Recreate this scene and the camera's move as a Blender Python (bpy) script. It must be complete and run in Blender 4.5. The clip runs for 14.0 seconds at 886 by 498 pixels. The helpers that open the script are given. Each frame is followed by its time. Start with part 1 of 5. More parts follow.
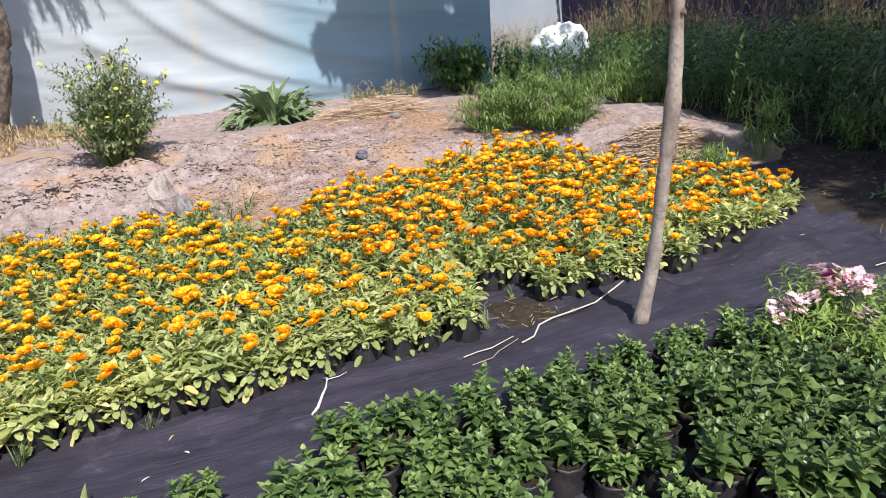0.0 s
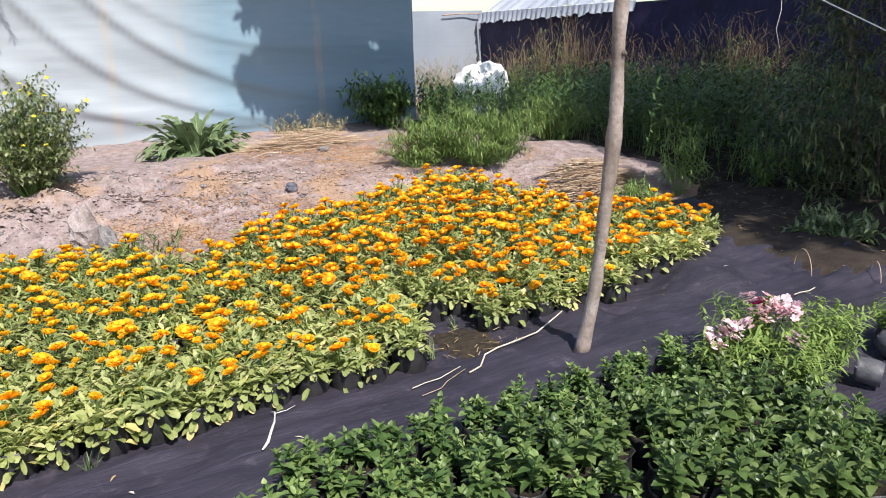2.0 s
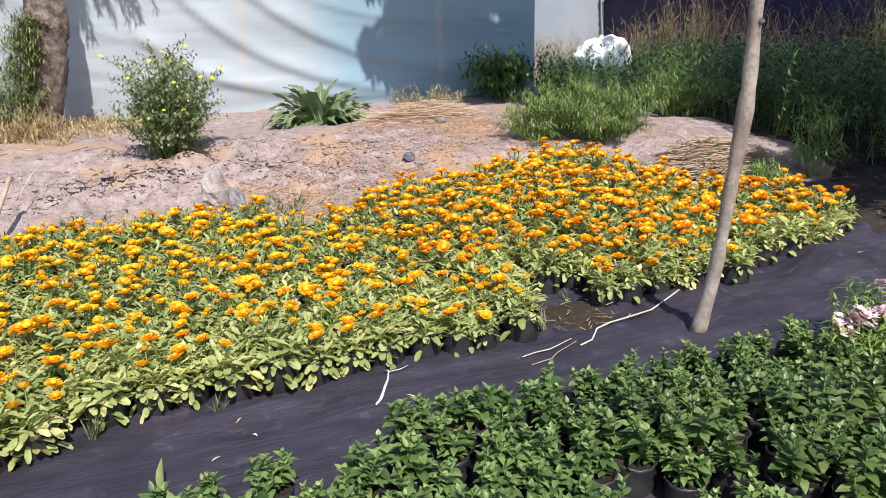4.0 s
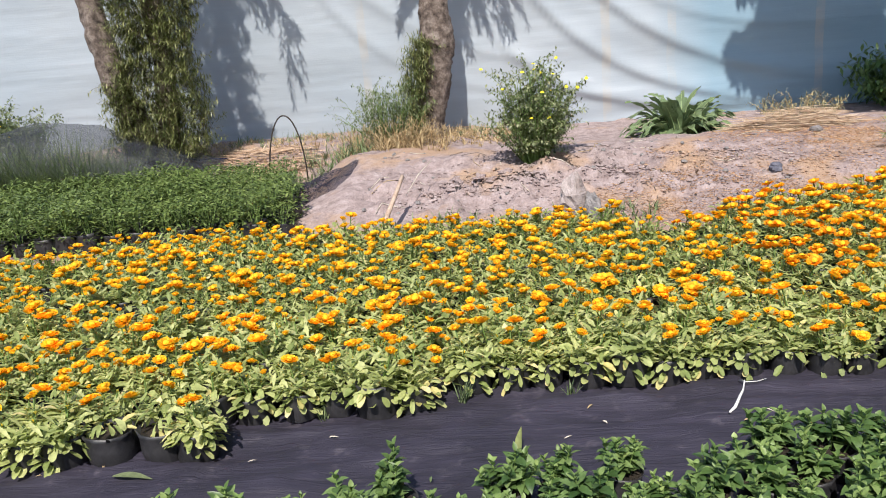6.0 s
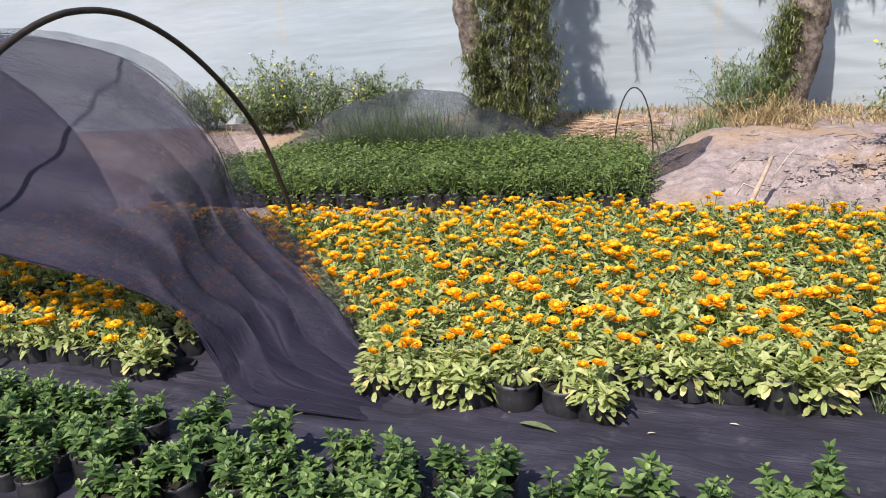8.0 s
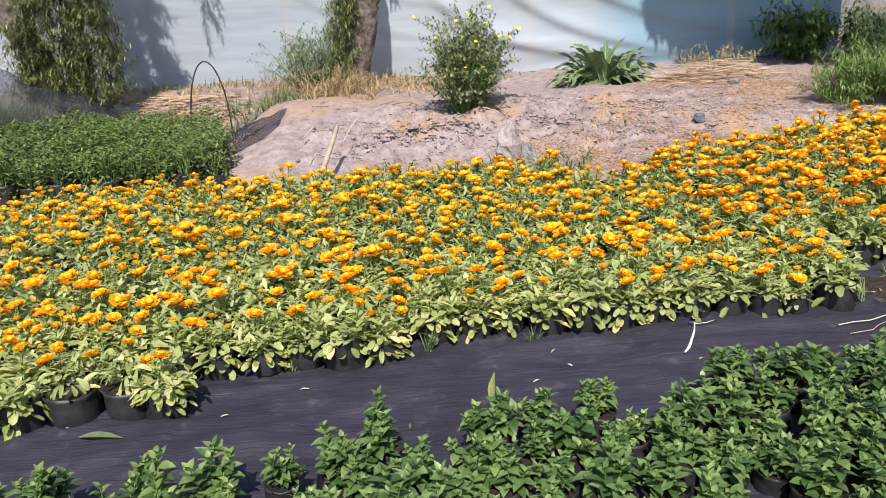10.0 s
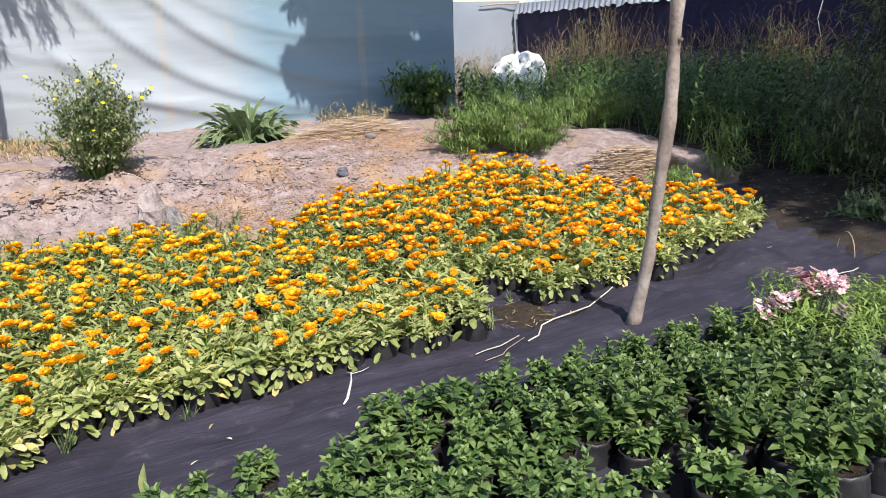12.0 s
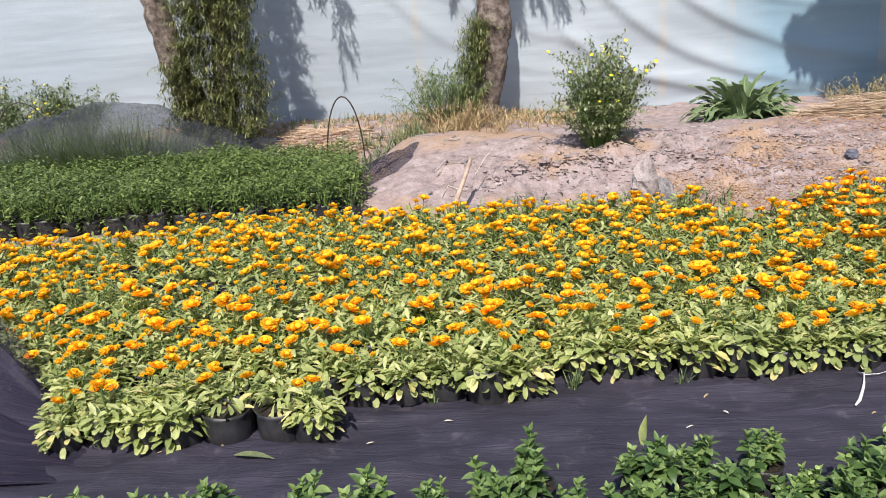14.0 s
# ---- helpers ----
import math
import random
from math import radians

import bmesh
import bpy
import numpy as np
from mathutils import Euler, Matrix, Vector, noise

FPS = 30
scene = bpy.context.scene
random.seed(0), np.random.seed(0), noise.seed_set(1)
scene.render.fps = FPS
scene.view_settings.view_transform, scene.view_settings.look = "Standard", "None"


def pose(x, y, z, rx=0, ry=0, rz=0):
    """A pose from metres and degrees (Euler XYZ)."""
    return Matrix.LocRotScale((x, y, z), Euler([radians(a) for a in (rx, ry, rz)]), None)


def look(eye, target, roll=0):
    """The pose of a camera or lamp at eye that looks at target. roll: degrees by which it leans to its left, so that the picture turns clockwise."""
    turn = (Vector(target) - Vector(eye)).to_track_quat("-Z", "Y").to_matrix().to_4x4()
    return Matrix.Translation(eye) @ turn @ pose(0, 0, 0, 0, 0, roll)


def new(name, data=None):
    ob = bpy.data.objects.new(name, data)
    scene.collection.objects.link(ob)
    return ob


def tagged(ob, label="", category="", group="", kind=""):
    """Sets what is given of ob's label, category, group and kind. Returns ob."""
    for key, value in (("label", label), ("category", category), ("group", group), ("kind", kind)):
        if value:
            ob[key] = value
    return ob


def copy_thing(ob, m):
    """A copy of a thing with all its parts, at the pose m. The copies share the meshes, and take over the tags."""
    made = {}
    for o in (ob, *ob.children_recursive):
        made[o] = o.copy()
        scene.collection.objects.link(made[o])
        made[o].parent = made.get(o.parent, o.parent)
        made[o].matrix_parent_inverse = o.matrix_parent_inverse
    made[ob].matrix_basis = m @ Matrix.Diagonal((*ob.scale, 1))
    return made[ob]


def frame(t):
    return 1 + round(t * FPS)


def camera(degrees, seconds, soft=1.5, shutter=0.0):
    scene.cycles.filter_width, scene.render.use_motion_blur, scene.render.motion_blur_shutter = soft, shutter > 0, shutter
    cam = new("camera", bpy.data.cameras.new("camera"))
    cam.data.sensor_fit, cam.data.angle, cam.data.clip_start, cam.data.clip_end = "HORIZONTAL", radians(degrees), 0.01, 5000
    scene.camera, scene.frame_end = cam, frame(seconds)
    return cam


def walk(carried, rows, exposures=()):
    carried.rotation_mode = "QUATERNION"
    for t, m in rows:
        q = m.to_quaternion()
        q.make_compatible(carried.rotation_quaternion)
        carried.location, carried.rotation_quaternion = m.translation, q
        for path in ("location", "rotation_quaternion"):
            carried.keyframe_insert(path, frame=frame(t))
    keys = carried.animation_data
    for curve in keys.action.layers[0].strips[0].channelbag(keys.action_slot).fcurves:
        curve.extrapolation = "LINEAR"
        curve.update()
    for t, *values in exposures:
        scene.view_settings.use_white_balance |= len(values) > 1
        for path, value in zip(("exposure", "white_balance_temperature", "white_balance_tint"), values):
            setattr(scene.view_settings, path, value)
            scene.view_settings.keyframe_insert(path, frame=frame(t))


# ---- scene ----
cam = camera(60.09, 14.0, soft=1.0)
# seconds, eye x y z, yaw to the left, pitch, lean
PATH = [
    (0, 0.207, -2.694, 1.379, -24.19, -17.70, -3.71),
    (0.5, 0.114, -2.658, 1.374, -30.23, -14.77, -0.59),
    (1, 0.071, -2.650, 1.374, -31.79, -14.37, -0.09),
    (1.5, 0.073, -2.639, 1.368, -31.58, -15.48, -1.35),
    (2, 0.076, -2.652, 1.375, -30.95, -15.39, -1.89),
    (2.2, 0.073, -2.658, 1.380, -30.77, -14.86, -2.05),
    (4.3, 0.031, -2.670, 1.347, -17.65, -17.00, -1.99),
    (4.5, 0.025, -2.681, 1.345, -13.36, -15.71, -2.79),
    (5, 0.113, -2.705, 1.337, -6.77, -13.89, -5.26),
    (5.5, 0.073, -2.726, 1.315, 1.19, -12.82, -6.99),
    (6, -0.045, -2.764, 1.327, 3.73, -14.54, -4.76),
    (6.5, -0.274, -2.863, 1.365, 6.03, -15.11, -3.78),
    (7, -0.421, -2.915, 1.383, 13.33, -14.27, -3.91),
    (7.2, -0.451, -2.914, 1.394, 17.63, -13.34, -4.91),
    (7.6, -0.460, -2.920, 1.390, 24.00, -13.60, -5.00),
    (8.1, -0.430, -2.870, 1.375, 26.50, -15.20, -5.00),
    (8.6, -0.360, -2.820, 1.360, 20.00, -17.60, -4.80),
    (9, -0.310, -2.790, 1.350, 10.50, -19.30, -4.60),
    (9.3, -0.286, -2.771, 1.346, 5.10, -19.90, -4.47),
    (9.5, -0.272, -2.771, 1.349, 2.78, -19.63, -4.46),
    (10, -0.252, -2.781, 1.352, -2.94, -18.77, -3.51),
    (10.5, -0.192, -2.778, 1.363, -12.42, -17.75, -2.91),
    (11, -0.162, -2.779, 1.374, -23.72, -15.41, -3.33),
    (11.5, -0.158, -2.772, 1.367, -29.04, -15.69, -1.81),
    (12, -0.164, -2.770, 1.366, -28.69, -15.92, -2.05),
    (12.5, -0.167, -2.770, 1.365, -27.62, -15.93, -2.13),
    (13, -0.199, -2.775, 1.372, -19.99, -14.84, -3.19),
    (13.5, -0.254, -2.778, 1.370, -9.47, -14.74, -4.13),
    (14, -0.373, -2.760, 1.353, 5.77, -15.69, -4.43),
]


def aimed(x, y, z, yaw, pitch, lean):
    a, p = radians(yaw), radians(pitch)
    way = Vector((-math.sin(a) * math.cos(p), math.cos(a) * math.cos(p), math.sin(p)))
    return look((x, y, z), Vector((x, y, z)) + way, lean)


# seconds, stops: the picture brightens a little while the dark shade is in view
STOPS = [(0, 0.60), (2.2, 0.60), (4.5, 0.60), (5.5, 0.53), (7.2, 0.51), (9.3, 0.53), (10.5, 0.55), (11.5, 0.59), (13, 0.60), (13.5, 0.54), (14, 0.53)]
walk(cam, [(row[0], aimed(*row[1:])) for row in PATH], STOPS)

# ---- daylight ----
LIGHT = Vector((0.08, 0.95, -1.15)).normalized()
world = bpy.data.worlds.new("sky")
scene.world = world
world.use_nodes = True
sky = world.node_tree.nodes.new("ShaderNodeTexSky")
sky.sky_type = "NISHITA"
sky.sun_disc = False
sky.sun_elevation = math.asin(-LIGHT.z)
sky.sun_rotation = math.atan2(-LIGHT.x, -LIGHT.y)
sky_out = world.node_tree.nodes["Background"]
world.node_tree.links.new(sky.outputs[0], sky_out.inputs[0])
sky_out.inputs[1].default_value = 0.125
sun_data = bpy.data.lights.new("sun", "SUN")
sun_data.energy = 4.65
sun_data.angle = radians(0.53)
sun_data.color = (1.0, 0.95, 0.87)
sun = new("sun", sun_data)
sun.rotation_mode = "QUATERNION"
sun.rotation_quaternion = LIGHT.to_track_quat("-Z", "Y")


# ---- materials ----
def ramp(nt, fac, stops):
    n = nt.nodes.new("ShaderNodeValToRGB")
    e = n.color_ramp.elements
    e[0].position, e[0].color = stops[0][0], (*stops[0][1], 1)
    e[1].position, e[1].color = stops[-1][0], (*stops[-1][1], 1)
    for p, c in stops[1:-1]:
        k = e.new(p)
        k.color = (*c, 1)
    nt.links.new(fac, n.inputs[0])
    return n.outputs[0]


def tex(nt, kind, scale, coord, **kw):
    n = nt.nodes.new("ShaderNodeTex" + kind)
    n.inputs["Scale"].default_value = scale
    for k, v in kw.items():
        n.inputs[k].default_value = v
    nt.links.new(coord, n.inputs["Vector"])
    return n


def mixed(nt, fac, a, b, mode="MIX"):
    n = nt.nodes.new("ShaderNodeMix")
    n.data_type, n.blend_type = "RGBA", mode
    if isinstance(fac, float):
        n.inputs[0].default_value = fac
    else:
        nt.links.new(fac, n.inputs[0])
    for s, v in ((6, a), (7, b)):
        if isinstance(v, tuple):
            n.inputs[s].default_value = (*v, 1)
        else:
            nt.links.new(v, n.inputs[s])
    return n.outputs[2]


def start(name, rough=0.6, metal=0.0, spec=0.5):
    m = bpy.data.materials.new(name)
    m.use_nodes = True
    nt = m.node_tree
    b = nt.nodes["Principled BSDF"]
    b.inputs["Roughness"].default_value = rough
    b.inputs["Metallic"].default_value = metal
    b.inputs["Specular IOR Level"].default_value = spec
    co = nt.nodes.new("ShaderNodeTexCoord").outputs["Object"]
    return m, nt, b, co


def bump(nt, b, height, strength=0.4, distance=0.01):
    n = nt.nodes.new("ShaderNodeBump")
    n.inputs["Strength"].default_value = strength
    n.inputs["Distance"].default_value = distance
    nt.links.new(height, n.inputs["Height"])
    nt.links.new(n.outputs[0], b.inputs["Normal"])


def grainy(name, stops, scale=8.0, fine=60.0, rough=0.8, bumpy=0.4, depth=0.01, spec=0.3):
    m, nt, b, co = start(name, rough, 0.0, spec)
    big = tex(nt, "Noise", scale, co, Detail=5.0, Roughness=0.6)
    small = tex(nt, "Noise", fine, co, Detail=4.0, Roughness=0.7)
    col = ramp(nt, big.outputs[0], stops)
    col = mixed(nt, 0.5, col, ramp(nt, small.outputs[0], [(0.25, (0.35, 0.35, 0.35)), (0.75, (1.5, 1.5, 1.5))]), "MULTIPLY")
    nt.links.new(col, b.inputs["Base Color"])
    bump(nt, b, small.outputs[0], bumpy, depth)
    return m


def leafy(name, dark, mid, light, rough=0.45, through_light=0.3, grain=60.0):
    """Leaf: one tint for each blade, veined grain, light shines through."""
    m, nt, b, co = start(name, rough, 0.0, 0.4)
    geo = nt.nodes.new("ShaderNodeNewGeometry")
    info = nt.nodes.new("ShaderNodeObjectInfo")
    col = ramp(nt, geo.outputs["Random Per Island"], [(0.0, dark), (0.5, mid), (1.0, light)])
    n = tex(nt, "Noise", grain, co, Detail=3.0)
    col = mixed(nt, 0.45, col, ramp(nt, n.outputs[0], [(0.3, (0.5, 0.5, 0.5)), (0.7, (1.4, 1.4, 1.4))]), "MULTIPLY")
    col = mixed(nt, 0.5, col, ramp(nt, info.outputs["Random"], [(0.0, (0.72, 0.78, 0.7)), (1.0, (1.25, 1.2, 1.05))]), "MULTIPLY")
    nt.links.new(col, b.inputs["Base Color"])
    t = nt.nodes.new("ShaderNodeBsdfTranslucent")
    nt.links.new(col, t.inputs[0])
    mix = nt.nodes.new("ShaderNodeMixShader")
    mix.inputs[0].default_value = through_light
    nt.links.new(b.outputs[0], mix.inputs[1])
    nt.links.new(t.outputs[0], mix.inputs[2])
    nt.links.new(mix.outputs[0], nt.nodes["Material Output"].inputs[0])
    return m


def netted(name, colour, weave, cover, spec=0.35, dusty=0.4):
    """Knitted shade cloth: dark threads pulled into long fine creases, with small holes between them."""
    m, nt, b, co = start(name, 0.6, 0.0, spec)
    mp = nt.nodes.new("ShaderNodeMapping")
    mp.inputs["Rotation"].default_value = (0.0, 0.0, 0.12)
    mp.inputs["Scale"].default_value = (0.09, 1.0, 0.6)
    nt.links.new(co, mp.inputs[0])
    w = tex(nt, "Noise", weave, mp.outputs[0], Detail=5.0, Roughness=0.65, Distortion=0.6)
    n = tex(nt, "Noise", 3.0, co, Detail=5.0)
    dust = tex(nt, "Noise", 14.0, co, Detail=6.0, Roughness=0.7)
    col = mixed(nt, ramp(nt, dust.outputs[0], [(0.56, (0, 0, 0)), (0.8, (dusty, dusty, dusty))]), colour, (0.10, 0.09, 0.10))
    col = mixed(nt, ramp(nt, dust.outputs[0], [(0.35, (0.05, 0.05, 0.05)), (0.65, (0.5, 0.5, 0.5))]), col, ramp(nt, w.outputs[0], [(0.32, (0.5, 0.5, 0.55)), (0.7, (1.6, 1.55, 1.7))]), "MULTIPLY")
    col = mixed(nt, 0.6, col, ramp(nt, n.outputs[0], [(0.3, (0.55, 0.55, 0.6)), (0.7, (1.4, 1.35, 1.4))]), "MULTIPLY")
    nt.links.new(col, b.inputs["Base Color"])
    bump(nt, b, w.outputs[0], 0.6, 0.012)
    if cover < 1:
        v = tex(nt, "Noise", 900.0, co, Detail=1.0)
        hole = nt.nodes.new("ShaderNodeMath")
        hole.operation = "GREATER_THAN"
        hole.inputs[1].default_value = 0.5 + (0.5 - cover) * 0.35
        nt.links.new(v.outputs[0], hole.inputs[0])
        nt.links.new(hole.outputs[0], b.inputs["Alpha"])
    return m


M = {}
M["bag"] = grainy("grow_bag_plastic", [(0.3, (0.012, 0.012, 0.014)), (0.7, (0.035, 0.033, 0.036))], 20, 120, 0.45, 0.3, 0.004, 0.5)
M["grey_bag"] = grainy("dusty_grow_bag", [(0.3, (0.05, 0.05, 0.06)), (0.7, (0.11, 0.11, 0.125))], 20, 120, 0.5, 0.3, 0.004, 0.5)
M["soil"] = grainy("potting_soil", [(0.3, (0.02, 0.015, 0.012)), (0.7, (0.06, 0.045, 0.03))], 30, 150, 0.95, 0.8, 0.01)
M["calendula_leaf"] = leafy("calendula_leaf", (0.235, 0.29, 0.095), (0.40, 0.445, 0.17), (0.58, 0.595, 0.285), 0.55, 0.42)
M["pale_leaf"] = leafy("withered_leaf", (0.42, 0.38, 0.14), (0.55, 0.48, 0.20), (0.66, 0.58, 0.32), 0.6, 0.25)
M["dull_leaf"] = leafy("dull_olive_leaf", (0.05, 0.09, 0.028), (0.094, 0.148, 0.046), (0.175, 0.235, 0.088), 0.40, 0.25)
M["stem"] = leafy("green_stem", (0.10, 0.17, 0.04), (0.14, 0.22, 0.06), (0.2, 0.28, 0.09), 0.5, 0.1)
M["petal"] = leafy("orange_petal", (1.0, 0.44, 0.008), (1.0, 0.57, 0.018), (1.0, 0.74, 0.045), 0.7, 0.5, 30)
M["deep_petal"] = leafy("deep_orange_petal", (1.0, 0.33, 0.006), (1.0, 0.44, 0.012), (1.0, 0.60, 0.03), 0.7, 0.5, 30)
M["heart"] = grainy("flower_heart", [(0.3, (0.9, 0.36, 0.01)), (0.7, (1.0, 0.55, 0.02))], 90, 300, 0.8, 0.6, 0.004)
M["mint_leaf"] = leafy("mint_leaf", (0.046, 0.092, 0.029), (0.096, 0.160, 0.049), (0.19, 0.265, 0.10), 0.40, 0.25)
M["mint_tip"] = leafy("young_mint_leaf", (0.10, 0.165, 0.05), (0.165, 0.24, 0.075), (0.26, 0.34, 0.12), 0.45, 0.28)
M["hedge_leaf"] = leafy("small_leaf", (0.06, 0.095, 0.023), (0.12, 0.17, 0.048), (0.225, 0.285, 0.095), 0.45, 0.22)
M["weed_leaf"] = leafy("weed_leaf", (0.12, 0.19, 0.045), (0.19, 0.28, 0.07), (0.28, 0.37, 0.11), 0.5, 0.25)
M["feather_leaf"] = leafy("feathery_leaf", (0.085, 0.15, 0.035), (0.16, 0.24, 0.065), (0.29, 0.37, 0.14), 0.5, 0.28)
# Green set below that of weed_leaf, so the colour itself holds the tree's shade
M["shade_dark_leaf"] = leafy("shade_dark_weed_leaf", (0.03, 0.07, 0.018), (0.06, 0.12, 0.032), (0.13, 0.20, 0.065), 0.5, 0.25)
M["willow_leaf"] = leafy("willow_leaf", (0.10, 0.125, 0.035), (0.18, 0.205, 0.065), (0.30, 0.31, 0.12), 0.5, 0.25)
M["agave_leaf"] = leafy("blue_green_leaf", (0.085, 0.135, 0.06), (0.145, 0.205, 0.10), (0.26, 0.32, 0.185), 0.45, 0.25, 25)
M["shrub_leaf"] = leafy("grey_shrub_leaf", (0.085, 0.11, 0.05), (0.155, 0.185, 0.09), (0.33, 0.35, 0.21), 0.55, 0.25)
M["shoot_leaf"] = leafy("shoot_leaf", (0.07, 0.09, 0.025), (0.17, 0.185, 0.06), (0.38, 0.375, 0.18), 0.42, 0.28)
M["grey_leaf"] = leafy("grey_green_leaf", (0.09, 0.13, 0.06), (0.15, 0.2, 0.09), (0.24, 0.28, 0.15), 0.6, 0.2)
M["dry"] = leafy("dry_straw", (0.28, 0.19, 0.10), (0.42, 0.30, 0.17), (0.58, 0.45, 0.28), 0.8, 0.15)
M["straw"] = leafy("brown_straw", (0.30, 0.19, 0.125), (0.46, 0.32, 0.23), (0.62, 0.48, 0.37), 0.85, 0.12)
M["yellow"] = leafy("yellow_petal", (0.75, 0.62, 0.02), (0.82, 0.72, 0.04), (0.88, 0.8, 0.08), 0.6, 0.3)
M["pink"] = leafy("pink_petal", (0.88, 0.55, 0.66), (0.92, 0.68, 0.76), (0.95, 0.80, 0.85), 0.6, 0.3)
M["magenta"] = leafy("magenta_petal", (0.45, 0.01, 0.12), (0.6, 0.02, 0.2), (0.7, 0.05, 0.28), 0.6, 0.3)
M["bark"] = grainy("bark", [(0.3, (0.05, 0.037, 0.031)), (0.5, (0.195, 0.15, 0.127)), (0.7, (0.40, 0.33, 0.29))], 13, 55, 0.9, 1.0, 0.04)
M["pole"] = grainy("weathered_pole", [(0.3, (0.17, 0.13, 0.11)), (0.55, (0.34, 0.28, 0.245)), (0.8, (0.50, 0.44, 0.40))], 6, 45, 0.85, 0.6, 0.008)
M["twig"] = grainy("bleached_twig", [(0.3, (0.45, 0.38, 0.3)), (0.7, (0.65, 0.6, 0.52))], 15, 80, 0.8, 0.4, 0.004)
M["stick"] = grainy("bare_stick", [(0.3, (0.32, 0.22, 0.165)), (0.7, (0.52, 0.40, 0.32))], 15, 80, 0.85, 0.5, 0.004)
M["root"] = grainy("white_root", [(0.3, (0.68, 0.66, 0.64)), (0.7, (0.8, 0.79, 0.78))], 15, 80, 0.7, 0.3, 0.003)
M["hoop"] = grainy("dark_hose", [(0.3, (0.02, 0.016, 0.013)), (0.7, (0.06, 0.045, 0.035))], 12, 70, 0.55, 0.3, 0.003)
M["rock"] = grainy("grey_rock", [(0.3, (0.17, 0.155, 0.155)), (0.7, (0.34, 0.315, 0.31))], 7, 50, 0.9, 0.8, 0.02)
M["pale_rock"] = grainy("pale_rock", [(0.3, (0.30, 0.245, 0.235)), (0.7, (0.47, 0.405, 0.395))], 7, 50, 0.9, 0.8, 0.02)
M["white_sack"] = grainy("white_sack", [(0.3, (0.75, 0.75, 0.77)), (0.7, (0.85, 0.85, 0.86))], 4, 40, 0.6, 0.4, 0.01)
M["net_ground"] = netted("shade_cloth", (0.030, 0.027, 0.040), 42.0, 1.0, 0.35, 0.8)
M["chips"] = leafy("wood_chips", (0.24, 0.115, 0.055), (0.40, 0.215, 0.11), (0.58, 0.38, 0.23), 0.85, 0.1)
# Soil colour kept near black to hold the shade as well
M["shade_dark_soil"] = grainy("leaf_mould", [(0.3, (0.022, 0.016, 0.013)), (0.55, (0.05, 0.037, 0.029)), (0.8, (0.10, 0.075, 0.058))], 9, 60, 0.95, 0.9, 0.02)
M["brown_weed"] = leafy("brown_dead_weed", (0.11, 0.07, 0.045), (0.19, 0.13, 0.085), (0.32, 0.24, 0.165), 0.85, 0.1)
# Dark tints stand for the bush's shaded inside, pale ones for sunlit flecks
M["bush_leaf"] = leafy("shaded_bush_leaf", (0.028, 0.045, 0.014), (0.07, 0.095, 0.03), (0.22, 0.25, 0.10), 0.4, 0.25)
# Near black, standing in for the shadow inside the bank's cracks
M["crack_dark_leaf"] = leafy("crack_dark_leaf", (0.035, 0.027, 0.022), (0.065, 0.05, 0.04), (0.12, 0.095, 0.075), 0.85, 0.1)
M["dry_sage"] = leafy("dry_sage_leaf", (0.16, 0.15, 0.08), (0.26, 0.235, 0.13), (0.42, 0.37, 0.23), 0.75, 0.15)
M["rib"] = grainy("pale_midrib", [(0.3, (0.24, 0.32, 0.14)), (0.7, (0.34, 0.42, 0.20))], 30, 120, 0.5, 0.2, 0.002)
M["rag"] = grainy("blue_grey_rag", [(0.3, (0.08, 0.08, 0.11)), (0.7, (0.17, 0.17, 0.21))], 20, 90, 0.8, 0.5, 0.006)
M["net_open"] = netted("open_shade_cloth", (0.023, 0.020, 0.034), 42.0, 0.84, 0.15, 0.12)
M["net_fringe"] = netted("worn_shade_cloth", (0.016, 0.013, 0.026), 42.0, 0.45, 0.15, 0.12)
M["net_loose"] = netted("loose_shade_cloth", (0.028, 0.027, 0.042), 42.0, 0.52, 0.15, 0.2)
M["net_thin"] = netted("thin_shade_cloth", (0.045, 0.05, 0.062), 42.0, 0.42)
M["net_wall"] = netted("black_net_wall", (0.024, 0.020, 0.066), 12.0, 1.0)


def ground_material():
    m, nt, b, co = start("earth", 0.95, 0.0, 0.2)
    big = tex(nt, "Noise", 1.3, co, Detail=6.0, Roughness=0.6)
    mid = tex(nt, "Noise", 9.0, co, Detail=6.0, Roughness=0.7)
    small = tex(nt, "Noise", 70.0, co, Detail=5.0, Roughness=0.75)
    col = ramp(nt, mid.outputs[0], [(0.25, (0.165, 0.122, 0.116)), (0.5, (0.305, 0.238, 0.231)), (0.75, (0.45, 0.375, 0.37))])
    straw = ramp(nt, big.outputs[0], [(0.5, (0, 0, 0)), (0.62, (0.7, 0.7, 0.7))])
    col = mixed(nt, straw, col, (0.40, 0.26, 0.16))
    col = mixed(nt, 0.6, col, ramp(nt, small.outputs[0], [(0.25, (0.4, 0.4, 0.4)), (0.75, (1.4, 1.4, 1.4))]), "MULTIPLY")
    nt.links.new(col, b.inputs["Base Color"])
    lumps = nt.nodes.new("ShaderNodeMath")
    lumps.operation = "ADD"
    nt.links.new(small.outputs[0], lumps.inputs[0])
    nt.links.new(tex(nt, "Voronoi", 38.0, co).outputs[0], lumps.inputs[1])
    bump(nt, b, lumps.outputs[0], 0.6, 0.012)
    return m


